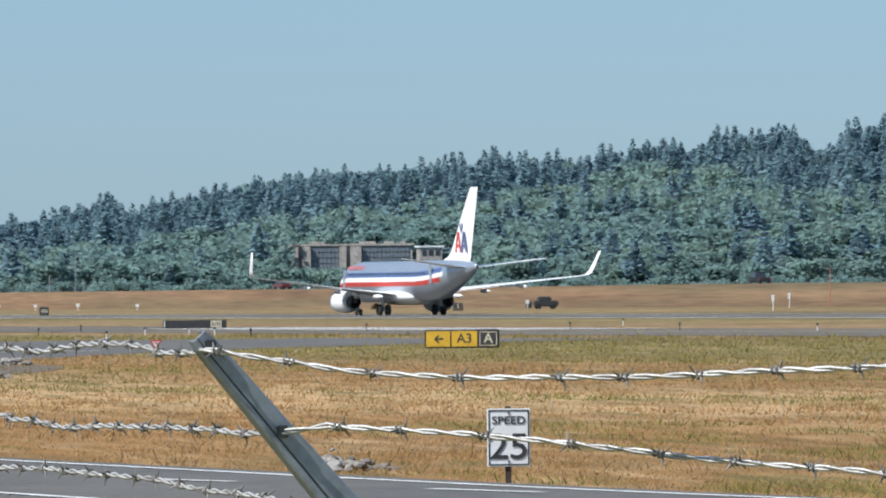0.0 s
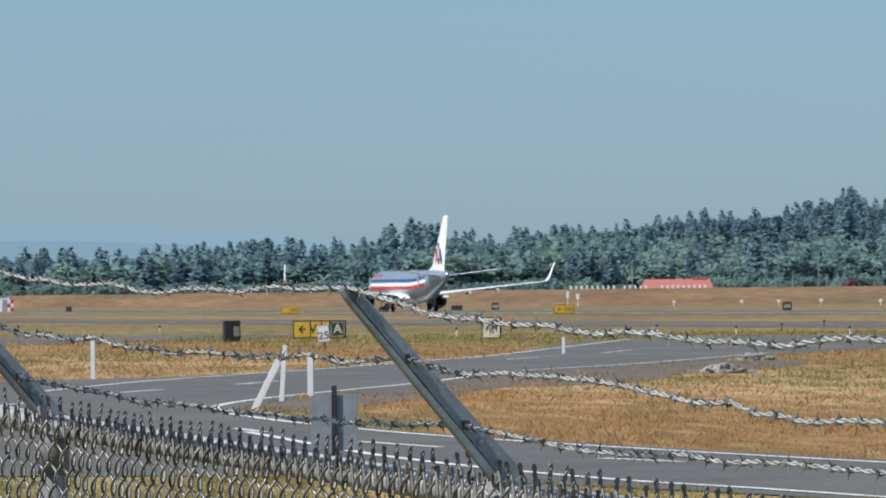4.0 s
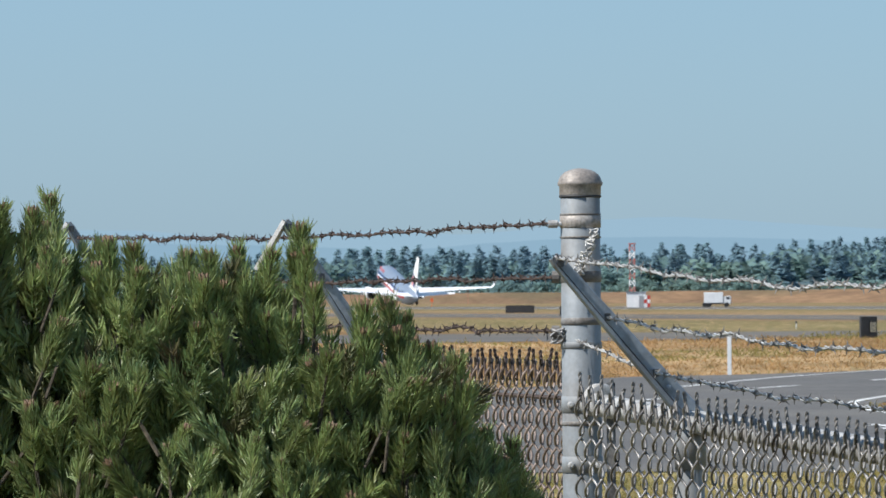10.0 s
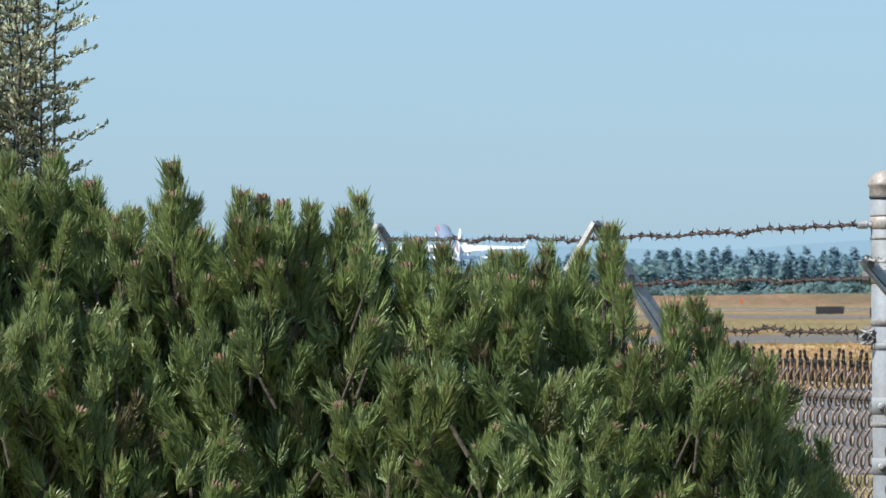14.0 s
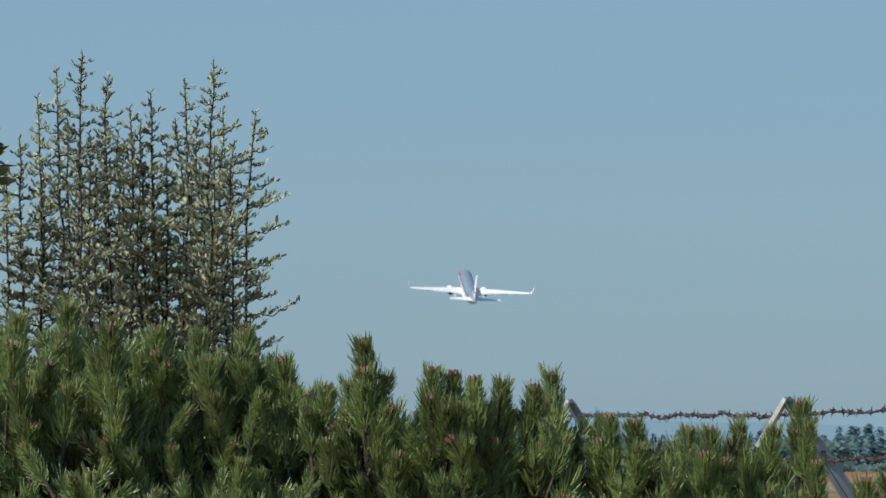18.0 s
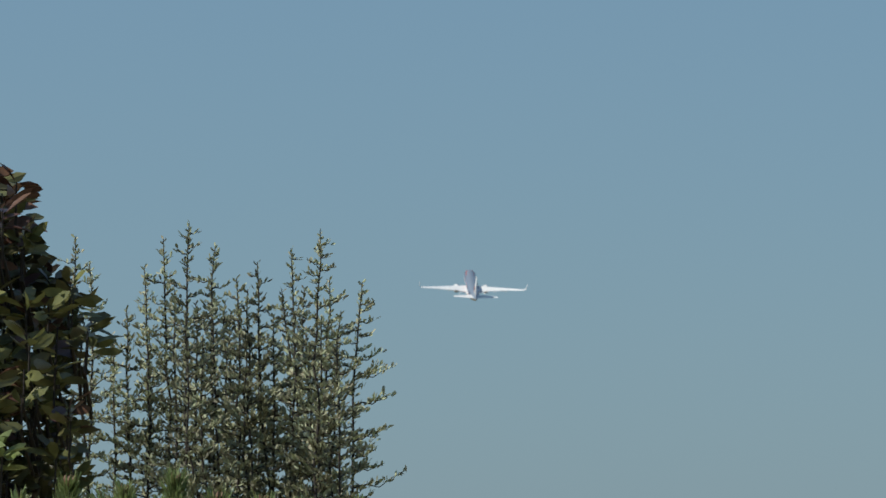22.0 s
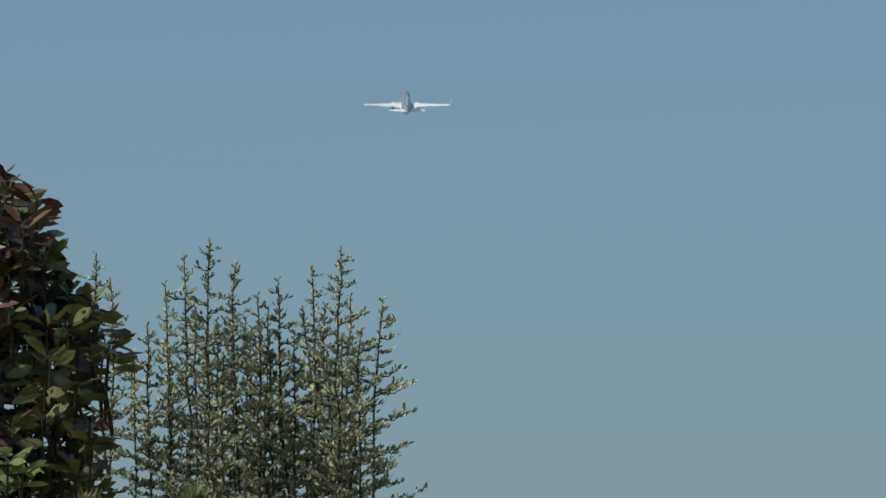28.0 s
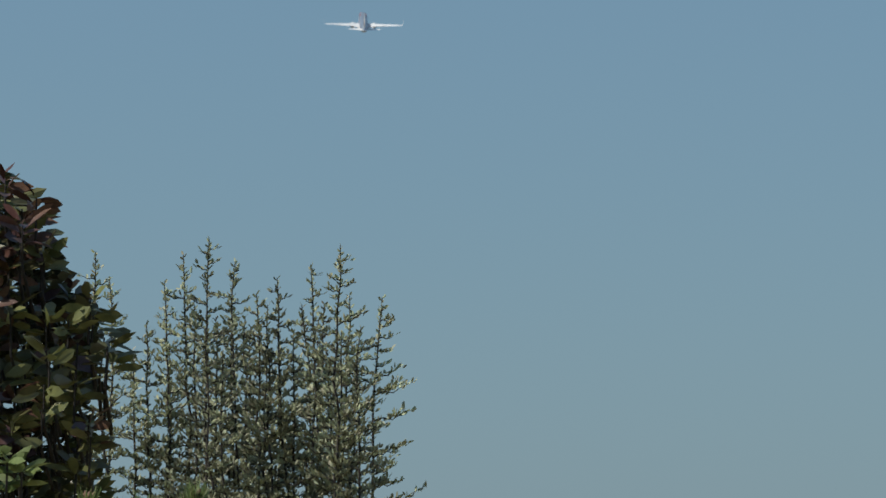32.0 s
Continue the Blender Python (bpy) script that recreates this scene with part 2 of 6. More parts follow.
M_LEVEE = mat("bank_grass", (0.14, 0.084, 0.05), (0.25, 0.155, 0.085), scale=0.06, rough=1.0, fine=0.3, stretch=(0.7, 0.12, 6.0), dirt=(0.125, 0.098, 0.055), dirt_scale=0.04, dirt_amount=0.8, spec=0.1)
# slope under the woods, its colour blued by the same painted haze
M_HILL = mat("haze_tinted_hillside", (0.075, 0.116, 0.124), (0.08, 0.122, 0.116), scale=0.01, rough=1.0)
M_CONC = mat("pale_concrete", (0.33, 0.30, 0.275), (0.26, 0.24, 0.22), scale=0.1, rough=0.9)
M_DGLASS = mat("dark_glazing", (0.035, 0.04, 0.05), (0.05, 0.055, 0.065), scale=0.2, rough=0.15)
M_WHITE = mat("white_paint", (0.78, 0.78, 0.77), (0.68, 0.68, 0.67), scale=2, rough=0.5, fine=0.08)
M_GREYPAINT = mat("grey_paint", (0.26, 0.28, 0.30), (0.20, 0.22, 0.235), scale=6, rough=0.6, fine=0.12)
M_BLACK = mat("black_paint", (0.022, 0.022, 0.024), (0.04, 0.04, 0.042), scale=5, rough=0.6)
M_YELLOW = mat("sign_yellow", (0.62, 0.38, 0.03), (0.52, 0.31, 0.025), scale=3, rough=0.5, fine=0.1)
M_CREAM = mat("faded_cream", (0.62, 0.57, 0.42), (0.5, 0.45, 0.33), scale=3, rough=0.6)
M_RED = mat("red_paint", (0.50, 0.05, 0.035), (0.40, 0.04, 0.03), scale=3, rough=0.5, fine=0.12)
M_PINK = mat("faded_title_red", (0.42, 0.13, 0.14), (0.36, 0.11, 0.12), scale=3, rough=0.4)
# office window glass, greyed in its colour to carry distance haze
M_HAZEGLASS = mat("haze_paled_glazing", (0.12, 0.145, 0.175), (0.15, 0.17, 0.195), scale=0.3, rough=0.2)
M_BLUE = mat("stripe_blue", (0.075, 0.12, 0.26), (0.065, 0.105, 0.23), scale=3, rough=0.3, fine=0.06)
M_POLISH = mat("polished_aluminium", (0.47, 0.52, 0.58), (0.41, 0.46, 0.53), scale=0.6, rough=0.33, metal=0.68, fine=0.06)
M_GREYWING = mat("light_grey_wing_paint", (0.82, 0.82, 0.82), (0.74, 0.74, 0.745), scale=0.5, rough=0.4, fine=0.08)
M_TYRE = mat("tyre_rubber", (0.02, 0.02, 0.02), (0.035, 0.033, 0.03), scale=4, rough=0.9)
M_DARKMETAL = mat("dark_metal", (0.06, 0.06, 0.065), (0.1, 0.1, 0.1), scale=4, rough=0.4, metal=0.8)
M_FADED = mat("faded_red", (0.44, 0.15, 0.12), (0.37, 0.12, 0.10), scale=2, rough=0.7)
M_DRYBUSH = mat("dry_brown_twigs", (0.13, 0.085, 0.05), (0.08, 0.055, 0.035), scale=4, rough=0.9, spread=0.3)
M_DARKRED = mat("dark_red_car_paint", (0.16, 0.02, 0.025), (0.13, 0.017, 0.02), scale=2, rough=0.3, fine=0.05, coat=0.4)
M_ORANGE = mat("marker_orange", (0.65, 0.13, 0.03), (0.55, 0.1, 0.03), scale=3, rough=0.6)


# self-glowing backdrop: blue haze and daylight are put into the emission colour
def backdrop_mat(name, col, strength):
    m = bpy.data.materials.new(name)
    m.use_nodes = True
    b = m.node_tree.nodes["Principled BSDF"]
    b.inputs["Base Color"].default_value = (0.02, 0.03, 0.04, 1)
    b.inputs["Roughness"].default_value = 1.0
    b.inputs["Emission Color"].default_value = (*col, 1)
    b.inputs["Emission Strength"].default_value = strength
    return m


M_FARHILL = backdrop_mat("distant_hills_haze_glow", (0.245, 0.36, 0.437), 1.0)
M_FARHILL2 = backdrop_mat("nearer_hills_haze_glow", (0.205, 0.318, 0.398), 1.0)


# ---- mesh tools ----
def mesh_of(name, verts, faces, material, smooth=False):
    me = bpy.data.meshes.new(name)
    me.from_pydata([tuple(v) for v in verts], [], [tuple(int(i) for i in f) for f in faces])
    for x in (material if isinstance(material, (list, tuple)) else [material]):
        me.materials.append(x)
    if smooth:
        me.shade_smooth()
    me.update()
    return me


def attach(ob, parent):
    ob.parent = parent
    return ob


def part(name, bm, material, parent, label="", smooth=False):
    """Links a bmesh (or a mesh) as one mesh object under a thing or a part."""
    if isinstance(bm, bmesh.types.BMesh):
        me = bpy.data.meshes.new(name)
        bm.to_mesh(me)
        bm.free()
        me.materials.append(material)
        if smooth:
            me.shade_smooth()
    else:
        me = bm
    ob = new(name, me)
    if parent:
        ob.parent = parent
    if label:
        ob["label"] = label
    return ob


def thing(name, m, label, category, group="", kind=""):
    ob = new(name)
    ob.matrix_world = m
    ob.empty_display_size = 0.1
    return tagged(ob, label, category, group, kind)


def box(bm, cx, cy, cz, sx, sy, sz, bevel=0.0, m=None):
    r = bmesh.ops.create_cube(bm, size=1.0, matrix=(m or Matrix()) @ Matrix.LocRotScale((cx, cy, cz), None, (sx, sy, sz)))
    if bevel:
        es = list({e for v in r["verts"] for e in v.link_edges})
        bmesh.ops.bevel(bm, geom=es, offset=bevel, segments=2, affect="EDGES")
    return bm


def boxed(sx, sy, sz, bevel=0.0, at=(0, 0, 0)):
    return box(bmesh.new(), *at, sx, sy, sz, bevel)


def rings(bm, rows, close=True, caps=True):
    """Skins a list of rings of equal count."""
    vs = [[bm.verts.new(p) for p in row] for row in rows]
    n = len(rows[0])
    for a, b in zip(vs, vs[1:]):
        for i in range(n if close else n - 1):
            j = (i + 1) % n
            bm.faces.new((a[i], a[j], b[j], b[i]))
    if caps and close:
        bm.faces.new(vs[0][::-1])
        bm.faces.new(vs[-1])
    return bm


def lathe(profile, n=24, axis="z"):
    """profile: (radius, height) pairs."""
    rows = []
    for r, h in profile:
        row = []
        for i in range(n):
            a = 2 * math.pi * i / n
            c, s = r * math.cos(a), r * math.sin(a)
            row.append((c, s, h) if axis == "z" else (c, h, s))
        rows.append(row)
    bm = rings(bmesh.new(), rows)
    bmesh.ops.recalc_face_normals(bm, faces=bm.faces)
    return bm


def tube_arrays(pts, r, n=5, cap=True):
    """Vertices and faces of a tube along pts; r a number or one for each point."""
    P = np.asarray(pts, float)
    T = np.gradient(P, axis=0)
    T /= np.linalg.norm(T, axis=1)[:, None] + 1e-12
    ref = np.array([0.0, 0.0, 1.0]) if abs(T[:, 2]).mean() < 0.8 else np.array([1.0, 0.0, 0.0])
    A = np.cross(T, ref)
    A /= np.linalg.norm(A, axis=1)[:, None] + 1e-12
    B = np.cross(T, A)
    R = np.broadcast_to(np.asarray(r, float), (len(P),))
    ang = np.arange(n) * 2 * math.pi / n
    V = (P[:, None] + R[:, None, None] * (np.cos(ang)[None, :, None] * A[:, None] + np.sin(ang)[None, :, None] * B[:, None])).reshape(-1, 3)
    i, j = np.meshgrid(np.arange(len(P) - 1), np.arange(n), indexing="ij")
    k = (j + 1) % n
    Fq = np.stack([i * n + j, i * n + k, (i + 1) * n + k, (i + 1) * n + j], -1).reshape(-1, 4)
    return V, Fq


class Pile:
    """Collects arrays of quads into one mesh."""

    def __init__(self):
        self.v, self.f, self.n = [], [], 0

    def add(self, V, Fq):
        self.v.append(np.asarray(V, float))
        self.f.append(np.asarray(Fq) + self.n)
        self.n += len(V)

    def tube(self, pts, r, n=5):
        self.add(*tube_arrays(pts, r, n))

    def mesh(self, name, material, smooth=False):
        V = np.concatenate(self.v)
        faces = [f for block in self.f for f in block.tolist()]
        me = bpy.data.meshes.new(name)
        me.from_pydata(V.tolist(), [], faces)
        me.materials.append(material)
        if smooth:
            me.shade_smooth()
        me.update()
        return me


def sheet(name, outline, z, material, parent=None, thick=0.0):
    """A flat polygon, or a slab when thick."""
    bm = bmesh.new()
    f = bm.faces.new([bm.verts.new((x, y, z)) for x, y in outline])
    bmesh.ops.recalc_face_normals(bm, faces=[f])
    if f.normal.z < 0:
        f.normal_flip()
    if thick:
        r = bmesh.ops.extrude_face_region(bm, geom=[f])
        bmesh.ops.translate(bm, verts=[v for v in r["geom"] if isinstance(v, bmesh.types.BMVert)], vec=(0, 0, -thick))
        bmesh.ops.recalc_face_normals(bm, faces=bm.faces)
    bmesh.ops.triangulate(bm, faces=[f for f in bm.faces if len(f.verts) > 4])
    return part(name, bm, material, parent)


def smooth_line(pts, steps=6):
    """Catmull-Rom through plan points."""
    out = []
    P = [np.array(p, float) for p in pts]
    P = [2 * P[0] - P[1]] + P + [2 * P[-1] - P[-2]]
    for a, b, c, d in zip(P, P[1:], P[2:], P[3:]):
        for i in range(steps):
            s = i / steps
            out.append(0.5 * (2 * b + (c - a) * s + (2 * a - 5 * b + 4 * c - d) * s * s + (3 * b - a - 3 * c + d) * s ** 3))
    out.append(P[-2])
    return out


def ribbon(name, pts, width, z, material, parent, steps=6):
    """A painted line along plan points."""
    L = np.array(smooth_line(pts, steps))
    T = np.gradient(L, axis=0)
    T /= np.linalg.norm(T, axis=1)[:, None]
    N = np.stack([-T[:, 1], T[:, 0]], 1) * width / 2
    V = [(*(p + q), z) for p, q in zip(L, N)] + [(*(p - q), z) for p, q in zip(L, N)]
    n = len(L)
    return part(name, mesh_of(name, V, [(i, i + n, i + n + 1, i + 1) for i in range(n - 1)], material), material, parent)


def lettering(name, body, size, material, parent, at=(0, 0, 0), turn=0.0, depth=0.004, bold=0.012):
    """Words in the built-in font, standing upright and facing -Y, centred at a place in the parent's space."""
    cu = bpy.data.curves.new(name, "FONT")
    cu.body, cu.size, cu.align_x, cu.align_y, cu.extrude, cu.offset = body, size, "CENTER", "CENTER", depth, bold * size
    tmp = bpy.data.objects.new(name, cu)
    scene.collection.objects.link(tmp)
    bpy.context.view_layer.update()
    me = bpy.data.meshes.new_from_object(tmp.evaluated_get(bpy.context.evaluated_depsgraph_get()))
    bpy.data.objects.remove(tmp)
    me.materials.clear()
    me.materials.append(material)
    ob = new(name, me)
    ob.parent = parent
    ob.matrix_local = pose(*at, 90, 0, turn)
    return ob


def polar(u, v, d):
    """The place d metres off whose bearing and height above the eye, in 1/12500 rad, are u and v."""
    a = u / 12500
    return Vector((d * math.sin(a), d * math.cos(a), EYE[2] + d * v / 12500))


def rwy(c, s):
    """A plan point c metres across the runway's direction and s metres along it."""
    return (c * NX - s * NY, c * NY + s * NX)


# ---- ground, pavements, levee ----
LEVEE_C, LEVEE_H = 408.0, 3.15


def build_ground():
    bm = bmesh.new()
    s = 5200
    bm.faces.new([bm.verts.new(p) for p in ((-s, -600, 0), (s, -600, 0), (s, s, 0), (-s, s, 0))])
    tagged(part("ground", bm, M_GROUND, None), "wide flat airfield of dry golden grass", "ground", kind="structure")
    # the levee behind the runway: a long bank with an uneven crest
    rows = []
    for s in range(-400, 4600, 25):
        w = noise.noise((s * 0.006, 0, 3)) * 0.25
        rows.append([(*rwy(LEVEE_C + c + 3 * noise.noise((s * 0.01, c, 0)), s), z) for c, z in ((-9, -0.05), (-4, 0.9 + w * 0.5), (4, 2.4 + w), (10, LEVEE_H + w), (18, LEVEE_H + w), (30, -0.05))])
    bm = rings(bmesh.new(), rows, close=False)
    bmesh.ops.recalc_face_normals(bm, faces=bm.faces)
    tagged(part("levee", bm, M_LEVEE, None, smooth=True), "long low bank of reddish dry grass", "levee", kind="structure")


def build_runway():
    def strip(name, c0, c1, z, m, parent=None, s0=-500, s1=4500):
        return sheet(name, [rwy(c0, s0), rwy(c1, s0), rwy(c1, s1), rwy(c0, s1)], z, m, parent)
    r = tagged(strip("runway", 226, 274, 0.02, M_RUNWAY), "pale worn runway with white edge lines", "runway", kind="structure")
    for c, w in ((226.5, 1.7), (272.6, 0.8)):
        strip("edge_line", c - w, c + w, 0.04, M_PALE, r)
    for i in range(38):
        strip("centre_dash", 249.6, 250.4, 0.04, M_LINE, r, 300 + i * 61, 336 + i * 61)
    t = tagged(strip("taxiway", 132, 160, 0.02, M_RUNWAY), "grey concrete taxiway beside the runway", "taxiway", kind="structure")
    strip("centre_line", 145.8, 146.2, 0.04, M_YELLOW, t)
    # faded white bars where a connector meets the taxiway
    for k in range(5):
        strip("hold_bar", 147 + k * 2.4, 148.2 + k * 2.4, 0.04, M_LINE, t, 355, 410)
    tagged(sheet("apron_road", [(-240, 298), (-20, 298), (2, 305), (14, 330), (20, 372), (-240, 368)], 0.02, M_RUNWAY), "grey asphalt strip across the dry grass", "road", kind="structure")


ROAD_EDGE = [(16.8, 60), (13.9, 69.5), (11.5, 79), (9.2, 88.5), (7.15, 98.5), (5.95, 108), (5.3, 116), (5.1, 121), (5.4, 126.5), (6.3, 133), (8.0, 142), (11.6, 159), (14.9, 178), (20.2, 197), (27.4, 228), (40, 262), (62, 300)]
ROAD_NEAR = [(9.6, 62), (7.4, 69.3), (5.6, 73.5), (4.2, 76), (2, 77.5), (-1, 78), (-8, 78), (-60, 80)]
ROAD_FAR = [(-60, 140), (-8, 146), (-1.5, 150), (0.6, 167.5), (3.4, 171.5), (7.1, 178.8), (10.0, 193.5), (18.3, 232.5), (30.5, 311), (52, 322)]


def build_road():
    outline = [tuple(p) for p in smooth_line(ROAD_NEAR, 4)] + [tuple(p) for p in smooth_line(ROAD_FAR, 4)] + [tuple(p) for p in smooth_line(ROAD_EDGE, 4)][::-1]
    road = tagged(sheet("road", outline, 0.012, M_ASPHALT), "two-lane asphalt perimeter road that forks", "road", kind="structure")

    def line(pts, w=0.16):
        ribbon("road_line", pts, w, 0.02, M_LINE, road)
    line([(16.2, 60.5), (13.3, 69.5), (10.9, 79), (8.7, 88.5), (6.75, 98.5), (5.55, 108), (4.9, 116), (4.72, 121), (4.9, 127), (5.9, 134.5), (7.5, 143), (11.1, 160.5), (14.3, 179.5), (19.6, 198.5), (26.7, 229)])
    line([(9.9, 62), (8.1, 69.6), (7.1, 73.3), (6.1, 79), (5.3, 86), (4.85, 93), (4.35, 102)])
    line([(1.9, 148.5), (4.7, 166), (7.1, 177), (10, 190), (14.6, 213), (18.1, 231), (30, 308)])
    for a, b in (((5.5, 94.5), (6.35, 90.4)), ((7.75, 83.4), (8.5, 81.2)), ((10.0, 75), (10.75, 73.2)), ((12.2, 69.6), (13.0, 67.8)), ((4.3, 104.8), (4.6, 101.8)),
                 ((3.6, 146.2), (4.6, 150.4)), ((6.5, 158), (7.7, 163.7)), ((12.4, 191.5), (13.5, 199.5)), ((17, 214), (18.6, 221)), ((22, 236), (24, 246)), ((0.5, 128), (1.6, 133))):
        line([a, ((a[0] + b[0]) / 2, (a[1] + b[1]) / 2), b])
    line([(15.5, 226), (22, 229.5), (28, 231)], 0.25)
    line([(20, 252), (27, 256), (33, 258)], 0.3)
    # bare verge where the road forks
    tagged(sheet("verge", [tuple(p) for p in smooth_line([(5.35, 127), (7.9, 142), (11.5, 159), (14.8, 178), (20.1, 197), (24, 213), (24.5, 200), (21.8, 184), (18.2, 173), (16, 159.5), (13.2, 151), (11.9, 150), (8.9, 133), (7.4, 126), (6.4, 115)], 3)], 0.009, M_DIRT), "bare grey soil verge beside the road", "verge", kind="structure")


def inside(poly, X, Y):
    c = np.zeros(len(X), bool)
    for (x0, y0), (x1, y1) in zip(poly, poly[1:] + poly[:1]):
        if y0 != y1:
            c ^= ((y0 > Y) != (y1 > Y)) & (X < (x1 - x0) * (Y - y0) / (y1 - y0) + x0)
    return c


def build_grass():
    """Tufts of blades over the grass between the fence and the taxiway."""
    rng = np.random.default_rng(4)
    asphalt = [tuple(p) for p in smooth_line(ROAD_NEAR, 3)] + [tuple(p) for p in smooth_line(ROAD_FAR, 3)] + [tuple(p) for p in smooth_line(ROAD_EDGE, 3)][::-1]
    n = 36000
    D = 58 * (360 / 58) ** rng.random(n)
    A = rng.uniform(-0.125, 0.262, n)
    X, Y = D * np.sin(A), D * np.cos(A)
    keep = ~inside(asphalt, X, Y) & ~((X < 14) & (Y > 298) & (Y < 370) & (X < 2 + (Y - 300) * 0.25)) & ((NX * X + NY * Y) < 131)
    verge = inside([(5.2, 124), (8, 142), (14.8, 178), (24, 213), (24.5, 200), (21.8, 184), (18.2, 173), (16, 159.5), (13.2, 151), (11.9, 150), (8.9, 133), (7.4, 126), (6.4, 115)], X, Y)
    keep &= ~(verge & (rng.random(n) < 0.55))
    X, Y, D = X[keep], Y[keep], D[keep]
    patch = np.array([noise.noise((x * 0.12, y * 0.035, 5.0)) for x, y in zip(X, Y)])
    edge = np.array([noise.noise((x * 0.5, y * 0.2, 9.0)) for x, y in zip(X, Y)])
    green = (patch > 0.22) & (edge > -0.1) | ((Y < 80) & (X < 9)) | ((Y < 76) & (edge > 0.05)) | ((np.abs(NX * X + NY * Y - 104) < 26) & (edge > -0.35))
    for name, sel, m, lab in (("dry_grass", ~green, M_STRAW, "tufts of dry golden grass"), ("green_grass", green, M_GREENGRASS, "olive green grass tufts among dry grass")):
        x, y, d = X[sel], Y[sel], D[sel]
        k = 7
        px, py = np.repeat(x, k) + rng.normal(0, 0.0016, len(x) * k) * np.repeat(d, k), np.repeat(y, k) + rng.normal(0, 0.35, len(x) * k)
        dd = np.repeat(d, k)
        h = rng.gamma(4, 0.0125, len(px)) * (0.7 + dd / 220) * np.repeat(np.clip(0.75 + 1.5 * edge[sel], 0.3, 1.9), k)
        w = 0.00008 * dd + 0.002
        ang = rng.uniform(0, 3.1416, len(px))
        wx, wy = w * np.cos(ang), w * np.sin(ang)
        lean = rng.normal(0, 0.9, (len(px), 2)) * h[:, None]
        V = np.stack([np.stack([px - wx, py - wy, 0 * px], 1), np.stack([px + wx, py + wy, 0 * px], 1),
                      np.stack([px + wx * 0.7 + lean[:, 0] * 0.5, py + wy * 0.7 + lean[:, 1] * 0.5, h * 0.6], 1), np.stack([px - wx * 0.7 + lean[:, 0] * 0.5, py - wy * 0.7 + lean[:, 1] * 0.5, h * 0.6], 1),
                      np.stack([px + lean[:, 0], py + lean[:, 1], h], 1)], 1).reshape(-1, 3)
        i = np.arange(len(px)) * 5
        faces = np.stack([i, i + 1, i + 2, i + 3], 1).tolist() + np.stack([i + 3, i + 2, i + 4], 1).tolist()
        me = bpy.data.meshes.new(name)
        me.from_pydata(V.tolist(), [], faces)
        me.materials.append(m)
        tagged(new(name, me), lab, "grass", kind="stuff")


def rock(bm, x, y, z, r, rng):
    res = bmesh.ops.create_icosphere(bm, subdivisions=1, radius=r)
    sc = Vector((rng.uniform(0.7, 1.5), rng.uniform(0.7, 1.3), rng.uniform(0.35, 0.8)))
    q = Euler((rng.uniform(-.4, .4), rng.uniform(-.4, .4), rng.uniform(0, 6))).to_matrix()
    for v in res["verts"]:
        p = v.co * rng.uniform(0.75, 1.2)
        v.co = q @ Vector((p.x * sc.x, p.y * sc.y, p.z * sc.z)) + Vector((x, y, z))


def build_rubble():
    rng = random.Random(5)
    for cx, cy, w, n in ((12.75, 78.2, 0.42, 44), (19.1, 173, 0.62, 60), (23.6, 205, 0.7, 30)):
        base = thing("rubble_pile", pose(cx, cy, 0), "small heap of broken grey concrete in dry grass", "rubble")
        for k in range(n):
            bm = bmesh.new()
            t = rng.gauss(0, 0.5)
            rock(bm, t * w, rng.gauss(0, 0.5), rng.uniform(0.0, 0.24) * max(0, 1 - abs(t)), rng.uniform(0.04, 0.11) * (1 if w < 0.6 else 1.5), rng)
            part("stone", bm, M_ROCK, base)


# ---- distance: woods, hills ----
SKYLINE = [(-900, 78), (-460, 84), (-290, 94), (-170, 86), (90, 89), (310, 90), (558, 102), (660, 110), (700, 98), (780, 124), (826, 140), (905, 119), (990, 118), (1081, 125), (1191, 128), (1331, 150), (1413, 146), (1523, 159), (1596, 188), (1653, 160), (1683, 182), (1813, 204), (1863, 218), (1943, 223), (2023, 236), (2113, 236), (2189, 245), (2291, 262), (2354, 250), (2494, 265), (2564, 275), (2614, 279), (2629, 262), (2684, 300), (2744, 294), (2818, 299), (2854, 266), (2894, 268), (2914, 304), (2982, 311), (3200, 330)]


def skyline(u):
    us, vs = zip(*SKYLINE)
    return float(np.interp(u, us, vs))


def spray(V, Fq, p, d, w, h, rng):
    """One small irregular patch of foliage at p that leans along d."""
    s = np.cross(d, (rng.gauss(0, 0.5), rng.gauss(0, 0.5), 1.0))
    s = s / (np.linalg.norm(s) + 1e-9) * w / 2
    b = len(V)
    V += [p - s * rng.uniform(0.6, 1.2), p + s * rng.uniform(0.6, 1.2), p + d * h + s * rng.uniform(0.2, 0.8), p + d * h - s * rng.uniform(0.2, 0.8)]
    Fq.append((b, b + 1, b + 2, b + 3))


